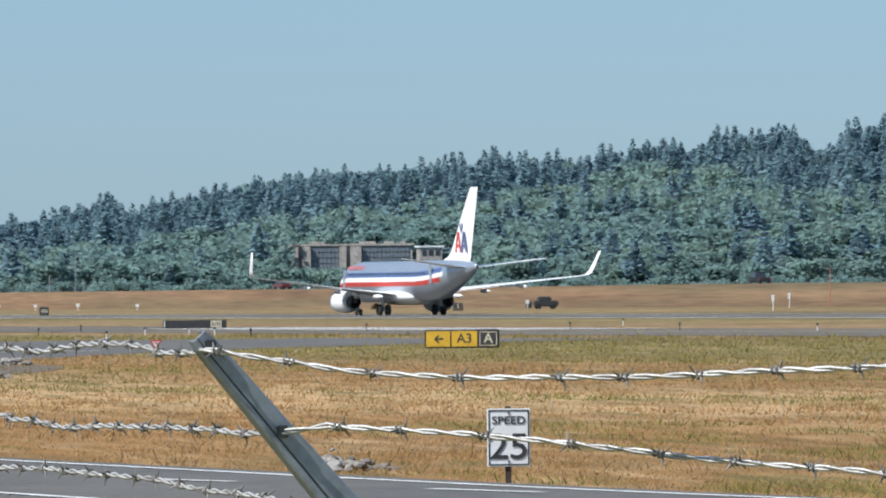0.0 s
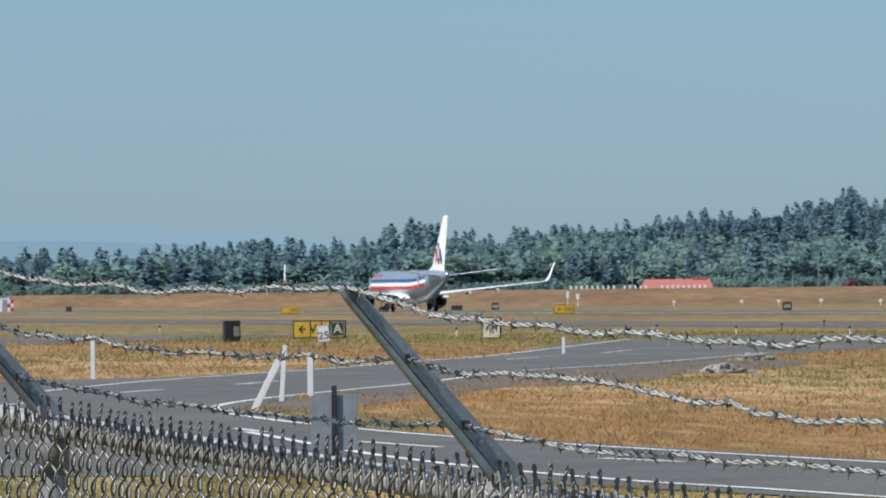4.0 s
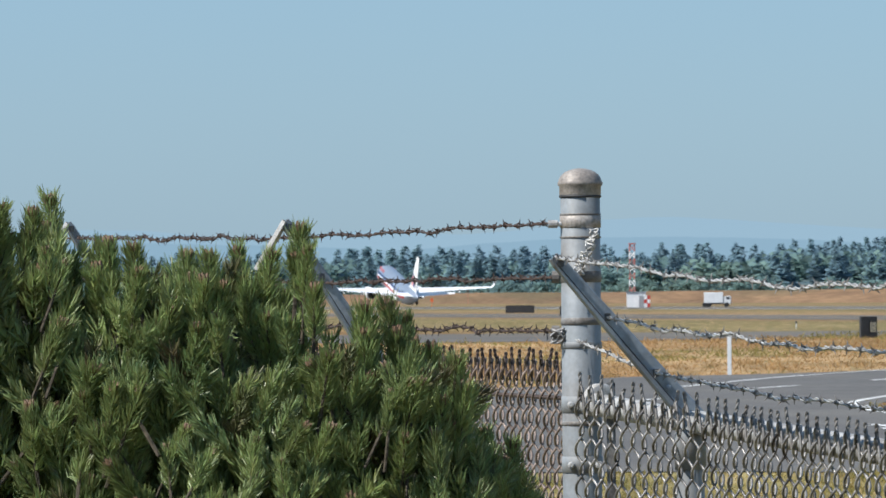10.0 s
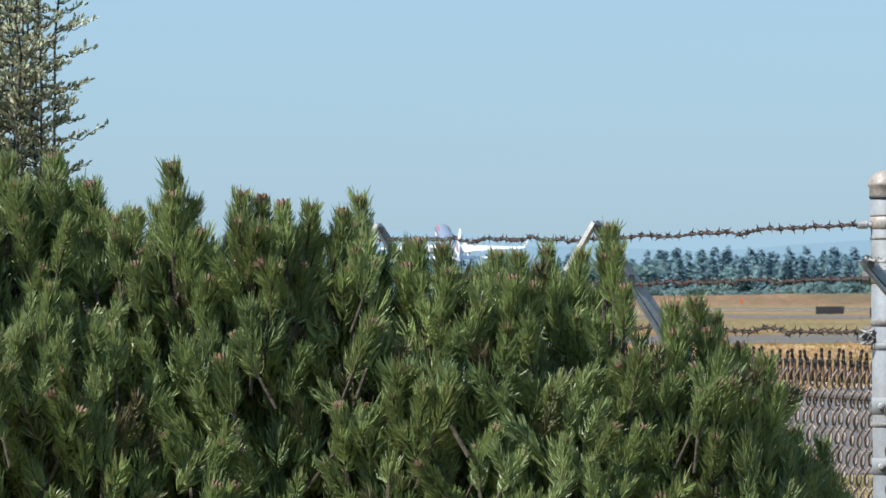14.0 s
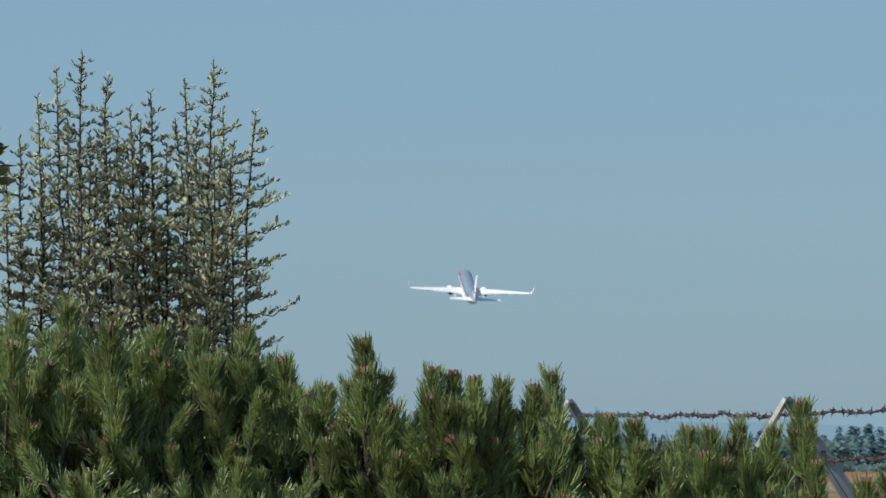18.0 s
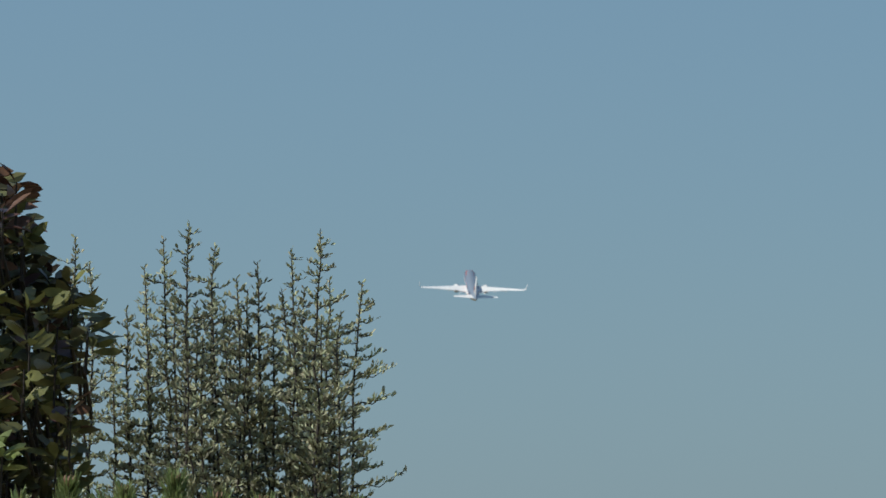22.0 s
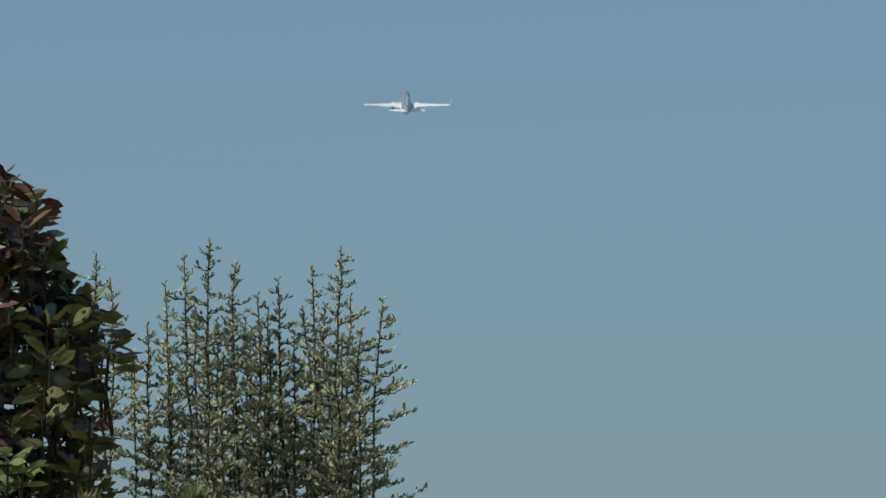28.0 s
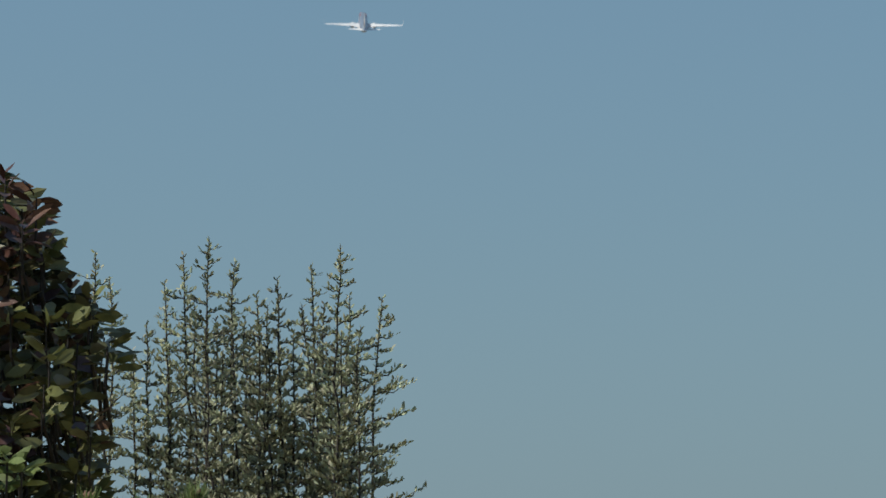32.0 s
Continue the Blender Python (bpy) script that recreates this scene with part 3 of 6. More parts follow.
def conifer_arrays(h, rng, n=250):
    """A full fir: a ragged cone of loose sprays, uneven from side to side. Gives vertices, faces and soft crown normals."""
    V, Fq = [], []
    lop = [rng.uniform(0.75, 1.25) for _ in range(9)]
    fat = rng.uniform(0.85, 1.15)
    for i in range(n):
        f = (i + rng.random()) / n
        z = h * (0.03 + 0.94 * f)
        a = rng.uniform(0, 6.2832)
        r = 0.19 * fat * h * (1 - f) ** 0.75 * lop[int(f * 8.99)] * rng.uniform(0.2, 1.0)
        out = np.array([math.cos(a), math.sin(a), 0.0])
        d = out * 0.6 + np.array([rng.gauss(0, 0.3), rng.gauss(0, 0.3), rng.uniform(-0.7, 0.6)])
        k = 1.1 - 0.72 * f
        spray(V, Fq, np.array([0, 0, z]) + out * r * 0.75, d / np.linalg.norm(d), 0.085 * h * k, 0.085 * h * k, rng)
    V = np.array(V)
    return V, np.array(Fq), V * np.array([1, 1, 0]) * 3.5 + np.array([0, 0, 0.75])


def broadleaf_arrays(h, rng):
    """A rounded, uneven crown of many loose sprays, in several boughs."""
    V, Fq, N = [], [], []
    lumps = [(np.array([rng.gauss(0, 0.18), rng.gauss(0, 0.18), rng.uniform(0.35, 0.75)]), rng.uniform(0.15, 0.27)) for _ in range(8)]
    for _ in range(290):
        c, r = rng.choice(lumps)
        d = np.array([rng.gauss(0, 1), rng.gauss(0, 1), rng.gauss(0.25, 0.9)])
        d /= np.linalg.norm(d)
        p = (c + d * r * rng.uniform(0.5, 1.0)) * h
        t = d * 0.3 + np.array([rng.gauss(0, 0.5), rng.gauss(0, 0.5), rng.gauss(0.0, 0.5)])
        spray(V, Fq, p, t / np.linalg.norm(t), 0.085 * h, 0.085 * h, rng)
        N += [d * 0.5 + np.array([0, 0, 0.6])] * 4
    return np.array(V), np.array(Fq), np.array(N)


HILL_NEAR, HILL_FAR = 2750.0, 3900.0


def hill_z(u, d):
    """Height of the wooded slope: nothing at its foot, up to just under the skyline at its crest."""
    crest = max(0.0, skyline(u) - 52) * HILL_FAR / 12500 if u > 1150 else max(0.0, skyline(1150) - 52) * HILL_FAR / 12500 * max(0.0, (u - 300) / 850)
    f = min(1.0, max(0.0, (d - HILL_NEAR) / (HILL_FAR - HILL_NEAR)))
    return crest * (f ** 0.9)


HOUSES = (2600, 2560, 2826, 2910, 2975, 2950, 2530, 2840)


def build_woods():
    rng = random.Random(11)
    V, Fc = [], []
    us = list(range(-1100, 3500, 9))
    ds = [HILL_NEAR - 40 + (HILL_FAR + 100 - HILL_NEAR) * j / 64 for j in range(65)]
    for u in us:
        for d in ds:
            p = polar(u, 0, d)
            # the closed canopy: soft lumps of crowns over the slope
            f = (d - HILL_NEAR) / (HILL_FAR - HILL_NEAR)
            c = (7.0 + 2.4 * noise.noise((p.x * 0.05, p.y * 0.03, 0)) + 1.8 * noise.noise((p.x * 0.13, p.y * 0.08, 4))) * min(1.0, max(0.0, f * 14)) * min(1.0, max(0.0, (1.06 - f) * 9))
            if 1895 < u < 2285 and d < 3030:
                c = 0.0
            if any(abs(u - q) < 16 for q in HOUSES):
                c *= 0.3
            V.append((p.x, p.y, hill_z(u, d) - 0.3 + c))
    nd = len(ds)
    for i in range(len(us) - 1):
        for j in range(nd - 1):
            a = i * nd + j
            Fc.append((a, a + nd, a + nd + 1, a + 1))
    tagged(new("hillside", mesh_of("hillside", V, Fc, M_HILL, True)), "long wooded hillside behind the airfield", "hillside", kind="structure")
    cones = [conifer_arrays(1.0, rng) for _ in range(14)]
    leafy = [broadleaf_arrays(1.0, rng) for _ in range(10)]
    con, bro = Pile(), Pile()
    normals = {id(con): [], id(bro): []}

    def plant(pile, kinds, u, d, h, wide):
        v, f, nm = rng.choice(kinds)
        p = polar(u, 0, d)
        a = rng.uniform(0, 6.28)
        c, s = math.cos(a), math.sin(a)
        W = np.stack([nm[:, 0] * c - nm[:, 1] * s, nm[:, 0] * s + nm[:, 1] * c, nm[:, 2]], 1)
        normals[id(pile)].append(W / np.linalg.norm(W, axis=1)[:, None])
        c, s = c * h * wide, s * h * wide
        W = np.stack([v[:, 0] * c - v[:, 1] * s + p.x, v[:, 0] * s + v[:, 1] * c + p.y, v[:, 2] * h + hill_z(u, d) - 0.4], 1)
        pile.add(W, f)
    # the crest, whose tops make the skyline
    u = -1050.0
    while u < 3350:
        d = HILL_FAR - rng.uniform(0, 160)
        top = (skyline(u) + 8 - 26 * rng.random() ** 1.6) * d / 12500 + EYE[2]
        top -= 11.0 * max(0.0, noise.noise((u * 0.035, 0, 2)))
        h = max(9.0, top - hill_z(u, d))
        if u > 1200 and rng.random() < 0.2:
            plant(bro, leafy, u, d - 30, h * rng.uniform(0.8, 0.95), rng.uniform(0.6, 1.0))
        else:
            plant(con, cones, u, d, h, rng.uniform(1.5, 2.2))
        u += rng.choice((6, 9, 13, 18, 26)) * rng.uniform(0.8, 1.2) * (0.8 if u < 1200 else 1.0)
    for uu, vv in ((826, 143), (781, 128), (905, 121), (-286, 98), (-430, 92), (560, 106), (690, 112), (1081, 127), (1190, 130), (1340, 152), (1523, 161), (1590, 190), (1604, 188), (1683, 184), (1700, 180), (1813, 206), (1863, 219), (1943, 225), (2023, 238), (2189, 247), (2291, 266), (2494, 268), (2560, 276), (2605, 280), (2684, 302), (2700, 298), (2744, 295), (2818, 300), (2810, 292), (2914, 308), (2975, 312), (2085, 238), (2130, 237), (2400, 262)):
        d = HILL_FAR - 20
        plant(con, cones, uu, d, max(13.0, vv * d / 12500 + EYE[2] - hill_z(uu, d)), rng.uniform(1.3, 1.7))
    # the slope
    for _ in range(3300):
        u, f = (rng.uniform(-1050, 1150) if rng.random() < 0.3 else rng.uniform(1100, 3250)), rng.random()
        if u < 1150:
            f *= f
        d = HILL_NEAR + (HILL_FAR - HILL_NEAR - 60) * f
        lim = (skyline(u) - 12) * d / 12500 + EYE[2] - hill_z(u, d)
        low = noise.noise((u * 0.0022, f * 1.6, 1.0))
        if u < 1150:
            conif = rng.random() < 0.75
            h = rng.uniform(13, 21)
        else:
            conif = f + 0.5 * low > (0.52 if u < 2000 else 0.62) or rng.random() < 0.12
            h = rng.uniform(14, 26) if conif else rng.uniform(10, 18)
        h = min(h, max(5.0, lim))
        if 1905 < u < 2275 and d < 3010:
            h = min(h, max(0.0, 54 * d / 12500 + EYE[2] - hill_z(u, d)))
            if h < 3:
                continue
        plant(con if conif else bro, cones if conif else leafy, u, d, h, rng.uniform(1.6, 2.2) if conif else rng.uniform(1.3, 1.9))
    # low bushes at the foot
    for _ in range(420):
        plant(bro, leafy, rng.uniform(-1050, 3350), HILL_NEAR - rng.uniform(0, 120), rng.uniform(5, 10.5), rng.uniform(1.2, 1.8))
    for pile, name, m, lab in ((con, "conifer_forest", M_FAR, "dense conifer forest along the ridge, tinted haze blue"), (bro, "broadleaf_woods", M_FARGREEN, "green broadleaf woods on the lower slope")):
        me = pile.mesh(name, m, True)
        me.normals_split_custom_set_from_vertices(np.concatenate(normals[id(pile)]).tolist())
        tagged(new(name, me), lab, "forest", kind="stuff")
    # houses among the trees
    for u, v, w, hh, m in ((2600, 215, 3.2, 1.2, M_CONC), (2560, 212, 2.4, 1.0, M_WHITE), (2826, 218, 2.8, 1.1, M_CONC), (2230, 92, 6, 1.6, M_CONC), (2262, 90, 3, 2.2, M_WHITE), (2910, 240, 2.5, 1.2, M_CONC), (2975, 160, 4, 2.0, M_DIRT), (2950, 100, 4, 2.4, M_CONC), (2530, 50, 9, 2.4, M_DIRT), (2840, 85, 5, 2.5, M_CONC)):
        d = next((q for q in range(2760, 3900, 10) if hill_z(u, q) + 5 >= v * q / 12500 + EYE[2]), 3880)
        p = polar(u, v, d)
        z0 = max(0.0, hill_z(u, d) - 2)
        p.z -= z0
        g = thing("hillside_house", Matrix.Translation((p.x, p.y, z0)), "pale house half hidden among hillside trees", "house", "houses on the hillside")
        part("wall", boxed(w * 1.6, 3, p.z, at=(0, 0, p.z / 2)), m, g)
        part("roof", boxed(w * 1.75, 3.4, 0.35, at=(0, 0, p.z + 0.17)), M_GREYPAINT, g)


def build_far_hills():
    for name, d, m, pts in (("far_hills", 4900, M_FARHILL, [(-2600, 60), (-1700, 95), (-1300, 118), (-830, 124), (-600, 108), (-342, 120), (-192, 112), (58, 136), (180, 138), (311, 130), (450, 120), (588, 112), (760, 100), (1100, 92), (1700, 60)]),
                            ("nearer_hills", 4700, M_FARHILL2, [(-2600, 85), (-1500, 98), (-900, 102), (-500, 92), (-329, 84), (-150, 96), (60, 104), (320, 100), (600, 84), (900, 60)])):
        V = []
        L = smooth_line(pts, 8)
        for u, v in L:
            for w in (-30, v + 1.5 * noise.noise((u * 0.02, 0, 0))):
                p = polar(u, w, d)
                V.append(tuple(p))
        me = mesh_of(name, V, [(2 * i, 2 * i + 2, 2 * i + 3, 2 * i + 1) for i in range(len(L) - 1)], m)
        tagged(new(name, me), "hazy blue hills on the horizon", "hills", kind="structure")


# ---- buildings and things beyond the runway ----
def build_far_building():
    d = 2965
    k = d / 12500
    p = polar(2035, 0, d)
    base = 30 * k
    g = thing("office_building", Matrix.Translation((p.x, p.y, base)) @ pose(0, 0, 0, 0, 0, -9), "long low concrete office building with dark glazing", "building")
    top = 97 * k + EYE[2] - base
    part("wall", boxed(214 * k, 12, top - 2.0, at=(0, 6, (top - 2.0) / 2)), M_CONC, g)
    roof = part("roof", boxed(220 * k, 14, 0.9, 0.1, at=(0, 6, top - 1.55)), M_CONC, g)
    for x, w, zl in ((-101, 13, 4), (-80, 15, 4), (-16, 13, 0), (7, 20, 0)):
        part("pier", boxed(w * k, 3.4, top - 2.2 - zl, 0.1, at=(x * k, -1.2, (top - 2.2 + zl) / 2)), M_CONC, g)
    for f in range(4):
        for a, b in ((-72, -22), (18, 106)):
            zz = top - 3.6 - f * 2.3
            n = int((b - a) / 7)
            for i in range(n):
                part("window", boxed(6.1 * k, 0.4, 1.9, 0.05, at=((a + (i + 0.5) * 7) * k, -0.25, zz)), M_HAZEGLASS, g)
    for x, w in ((-62, 26), (28, 30), (66, 18), (90, 10)):
        part("roof_plant", boxed(w * k, 5, 1.0, 0.1, at=(x * k, 4, top - 0.65)), M_CONC, roof)
    q = polar(2172, 0, d - 20)
    h = thing("annex", Matrix.Translation((q.x, q.y, base)), "small pale flat-roofed annex with dark openings", "building")
    ah = 84 * k + EYE[2] - base
    part("wall", boxed(40 * k, 8, ah, at=(0, 0, ah / 2)), M_CONC, h)
    part("roof", boxed(46 * k, 9, 0.7, 0.1, at=(0, 0, ah + 0.35)), M_WHITE, h)
    for x in (-12, 0, 12):
        part("window", boxed(8 * k, 0.3, 2.2, 0.05, at=(x * k, -4.05, ah - 2.2)), M_DGLASS, h)


def build_tower():
    p = polar(91, 0, 1186)
    g = thing("approach_mast", Matrix.Translation((p.x, p.y, 0)), "slim red and white banded lattice mast", "mast")
    n = 9
    for i in range(n):
        z0, z1 = 10.6 * i / n, 10.6 * (i + 1) / n
        r, m = 0.42, (M_FADED if i % 2 == (n - 1) % 2 else M_WHITE)

        def bar(name, a, b, w):
            pile = Pile()
            pile.tube([a, tuple((p + q) / 2 for p, q in zip(a, b)), b], w, 4)
            part(name, pile.mesh(name, m), None, g)
        for sx, sy in ((-r, -r), (r, -r), (r, r), (-r, r)):
            bar("leg", (sx, sy, z0), (sx, sy, z1), 0.09)
        for (ax, ay), (bx, by) in (((-r, -r), (r, -r)), ((r, -r), (r, r)), ((r, r), (-r, r)), ((-r, r), (-r, -r))):
            bar("brace", (ax, ay, z0), (bx, by, z1), 0.06)
            bar("brace", (bx, by, z0), (ax, ay, z1), 0.06)
    part("mast_top", boxed(1.2, 1.2, 0.25, 0.03, at=(0, 0, 10.7)), M_FADED, g)
    h = thing("equipment_shed", Matrix.Translation((p.x + 0.6, p.y - 4, 0)), "white equipment shed at the foot of the mast", "shed")
    part("wall", boxed(3.2, 2.4, 2.5, 0.04, at=(0, 0, 1.25)), M_WHITE, h)
    part("roof", boxed(3.5, 2.7, 0.16, 0.03, at=(0, 0, 2.58)), M_GREYPAINT, h)
    part("door", boxed(0.9, 0.06, 2.0, 0.01, at=(0.9, -1.23, 1.0)), M_GREYPAINT, h)
    s = thing("striped_shelter", Matrix.Translation((p.x + 2.9, p.y - 6, 0)), "small red and white checked shelter", "shelter")
    for i in range(2):
        for j in range(3):
            part("panel", boxed(0.5, 1.4, 0.65, 0.01, at=(-0.75 + 0.5 * i, 0, 0.36 + 0.66 * j)), M_RED if (i + j) % 2 else M_WHITE, s)


def build_truck():
    g = thing("box_truck", pose(0, 0, 0), "white box truck driving along the airfield", "truck")
    part("cargo_box", boxed(3.1, 2.1, 1.75, 0.05, at=(-0.7, 0, 1.55)), M_WHITE, g)
    part("cab", boxed(1.25, 1.9, 1.3, 0.12, at=(1.5, 0, 1.15)), M_WHITE, g)
    part("windscreen", boxed(0.06, 1.6, 0.5, 0.02, at=(2.1, 0, 1.45)), M_DGLASS, g)
    part("side_window", boxed(0.6, 0.04, 0.42, 0.01, at=(1.6, -0.95, 1.47)), M_DGLASS, g)
    part("chassis", boxed(4.2, 1.2, 0.22, 0.02, at=(0, 0, 0.58)), M_BLACK, g)
    for x in (-1.5, 1.4):
        for y in (-0.85, 0.85):
            w = part("wheel", lathe([(0.08, -0.12), (0.36, -0.12), (0.4, -0.08), (0.4, 0.08), (0.36, 0.12), (0.08, 0.12)], 14, "y"), M_TYRE, g)
            w.location = (x, y, 0.4)
    return g


def build_red_building():
    p = polar(1295, 0, 1960)
    g = thing("red_hangar", Matrix.Translation((p.x, p.y, 0)), "long low red-roofed building behind the levee", "building")
    k = 1960 / 12500
    part("wall", boxed(116 * k, 10, 3.9, at=(0, 0, 1.95)), M_WHITE, g)
    bm = bmesh.new()
    rings(bm, [[(x * k, -5.4, 3.7), (q * k, 0, 6.2), (x * k, 5.4, 3.7), (x * k, 0, 3.5)] for x, q in ((-62, -56), (62, 59))])
    bmesh.ops.recalc_face_normals(bm, faces=bm.faces)
    part("roof", bm, M_FADED, g)
    part("ridge_vent", boxed(26 * k, 1.2, 0.5, 0.05, at=(40 * k, 0, 6.35)), M_FADED, g)
    for i in range(18):
        part("window", boxed(3.2 * k, 0.3, 0.9, at=((-55 + 6.4 * i) * k, -5.1, 3.2)), M_DGLASS, g)
    # white marker posts along the levee
    for i in range(26):
        if i in (9, 15, 16):
            continue
        q = polar(1108 + i * 9.5, 0, 1690)
        m = thing("marker_post", Matrix.Translation((q.x, q.y, 3.2)), "small white marker post on the bank", "marker", "marker posts on the bank")
        part("post", boxed(0.5, 0.2, 1.1, 0.03, at=(0, 0, 0.45)), M_WHITE, m)


# ---- signs ----
def airfield_sign(x, y, panels, h, face=0.0, label="", lift=0.12):
    """A lit guidance sign: panels are (width, face material, words, word material)."""
    g = thing("airfield_sign", pose(x, y, 0, 0, 0, face), label, "sign", "airfield guidance signs")
    total = sum(p[0] for p in panels)
    part("cabinet", boxed(total + 0.06, 0.26, h + 0.05, 0.02, at=(0, 0, lift + h / 2)), M_BLACK, g)
    cx = -total / 2
    for w, m, words, wm in panels:
        f = part("face_panel", boxed(w - 0.05, 0.03, h - 0.06, 0.008, at=(cx + w / 2, -0.145, lift + h / 2)), m, g)
        if words == "<":
            bm = box(bmesh.new(), cx + w / 2 + 0.03, -0.166, lift + h / 2, w * 0.34, 0.01, h * 0.09)
            for s in (1, -1):
                box(bm, 0, 0, 0, h * 0.34, 0.01, h * 0.09, m=pose(cx + w / 2 - w * 0.06, -0.166, lift + h / 2 + s * h * 0.1, 0, -s * 45, 0))
            part("arrow", bm, wm, f)
        elif words == "bars":
            bm = bmesh.new()
            for i in range(4):
                box(bm, cx + w * (0.2 + 0.2 * i), -0.166, lift + h / 2, w * 0.09, 0.01, h * 0.5)
            part("bars", bm, wm, f)
        elif words == "hold":
            bm = bmesh.new()
            for q in (0.42, 0.58):
                box(bm, cx + w * q, -0.166, lift + h / 2, w * 0.06, 0.01, h * 0.62)
            for q in (0.22, 0.31, 0.69, 0.78):
                box(bm, cx + w * q, -0.166, lift + h * (0.45 if q in (0.22, 0.78) else 0.55), w * 0.07, 0.01, h * 0.2)
            part("bars", bm, wm, f)
        elif words:
            lettering("words", words, h * 0.78, wm, f, (cx + w / 2, -0.164, lift + h / 2))
            if m is M_BLACK:
                for q in (-1, 1):
                    part("border", boxed(0.025, 0.008, h * 0.8, at=(cx + w / 2 + q * (w * 0.5 - 0.07), -0.165, lift + h / 2)), wm, f)
                    part("border", boxed(w - 0.16, 0.008, 0.025, at=(cx + w / 2, -0.165, lift + h / 2 + q * (h * 0.5 - 0.07))), wm, f)
        cx += w
    for sx in (-1, 1):
        part("leg", boxed(0.06, 0.06, lift + 0.04, at=(sx * (total / 2 - 0.2), 0, lift / 2)), M_GREYPAINT, g)
    return g


def road_sign(x, y, z, w, h, post_h, words, label, back=False, post_over=0.0):
    g = thing("speed_sign" if not back else "road_sign", pose(x, y, 0), label, "sign")
    pl = part("plate", boxed(w, 0.012, h, 0.004, at=(0, -0.02, z)), M_GREYPAINT if back else M_WHITE, g)
    part("post", boxed(0.06, 0.03, post_h + post_over, 0.004, at=(0, 0.012 if not back else -0.05, (post_h + post_over) / 2)), M_DARKMETAL if back else M_RUST, g)
    if not back:
        for sx in (-1, 1):
            part("border", boxed(0.012, 0.004, h * 0.94, at=(sx * w * 0.455, -0.03, z)), M_BLACK, pl)
            part("border", boxed(w * 0.92, 0.004, 0.012, at=(0, -0.03, z + sx * h * 0.465)), M_BLACK, pl)
        for s, size, dz in words:
            t = lettering("words", s, size, M_BLACK, pl, (0, -0.03, z + dz), bold=0.007)
            t.scale = (1.16 if len(s) == 5 else 1.12, 1, 1)
    for dz in (h * 0.42, -h * 0.42):
        part("bolt", boxed(0.02, 0.012, 0.02, 0.003, at=(0, -0.032 if not back else -0.07, z + dz)), M_DARKMETAL, g)
    return g


def build_signs():
    airfield_sign(45.3, 251.4, [(0.92, M_YELLOW, "<", M_BLACK), (0.98, M_YELLOW, "A3", M_BLACK), (0.74, M_BLACK, "A", M_CREAM)], 0.62, -10, "yellow taxiway sign with a black location panel", 0.06)
    airfield_sign(17.6, 331.7, [(0.80, M_YELLOW, "<", M_BLACK), (0.52, M_YELLOW, "W", M_BLACK), (0.38, M_YELLOW, "", None), (0.75, M_BLACK, "A", M_CREAM)], 0.78, -3, "yellow taxiway sign with arrow and black panel", 0.06)
    airfield_sign(61.6, 435.6, [(0.12, M_WHITE, "", None), (1.4, M_BLACK, "", None), (1.4, M_BLACK, "", None), (0.72, M_CREAM, "bars", M_BLACK), (0.25, M_BLACK, "", None)], 0.46, -8, "long black airfield sign seen at night side", 0.05)
    airfield_sign(12.5, 308, [(0.34, M_BLACK, "", None), (0.34, M_BLACK, "bars", M_CREAM)], 0.88, 18, "dark narrow airfield sign on dry grass", 0.06)
    airfield_sign(24.5, 316, [(0.8, M_CREAM, "hold", M_BLACK)], 0.92, -8, "cream sign with small dark bars", 0.06)
    airfield_sign(64.7, 736, [(1.05, M_YELLOW, "<", M_BLACK), (1.05, M_YELLOW, "bars", M_BLACK)], 0.85, -5, "small yellow taxiway sign far across the field", 0.08)
    airfield_sign(41.2, 841, [(0.9, M_YELLOW, "", M_BLACK), (1.2, M_YELLOW, "bars", M_BLACK)], 0.8, -3, "small yellow taxiway sign by the runway", 0.08)
    airfield_sign(-7.3, 843, [(1.1, M_BLACK, "", None), (1.15, M_BLACK, "", None), (1.1, M_BLACK, "", None)], 0.86, 3, "long black panel sign beside the runway", 0.05)
    for u, v, d, w, h in ((2347, -34, 1000, 0.8, 0.9), (1490, -36, 820, 1.0, 0.9), (2222, -24, 880, 1.15, 0.95), (220, -20, 1150, 0.9, 0.7), (-30, -38, 690, 0.8, 0.9), (974, -22, 985, 0.9, 0.9), (906, -23, 985, 1.5, 0.6)):
        p = polar(u, 0, d)
        airfield_sign(p.x, p.y, [(w, M_BLACK, "5" if u == 2222 else "bars" if u in (1490, 974) else "", M_CREAM)], h, 0, "small dark airfield sign", 0.05)
    # speed limit signs
    p = polar(2309, 0, 72.8)
    k = 72.8 / 12500
    road_sign(p.x, p.y, 1.95 - 252.6 * k, 0.452, 0.598, 0.8, (("SPEED", 0.113, 0.175), ("25", 0.375, -0.105)), "white speed limit sign on a rusty post", post_over=0.0)
    q = polar(673, 0, 262)
    road_sign(q.x, q.y, 1.95 - 64 * 262 / 12500, 0.46, 0.64, 0.8, (("25", 0.38, -0.08),), "small white speed sign beside the road").matrix_world = pose(q.x, q.y, 0, 0, -7, 0)
    b = polar(687, 0, 80)
    road_sign(b.x, b.y, 1.95 - 222 * 80 / 12500, 0.53, 0.62, 0.95, (), "back of a grey road sign on a dark post", back=True)
    # give-way triangle
    y = polar(1687, 0, 214)
    g = thing("yield_sign", pose(y.x, y.y, 0), "red and white triangular yield sign", "sign")
    for r, m, dy, n in ((0.21, M_RED, 0, "plate"), (0.125, M_WHITE, -0.012, "face")):
        bm = bmesh.new()
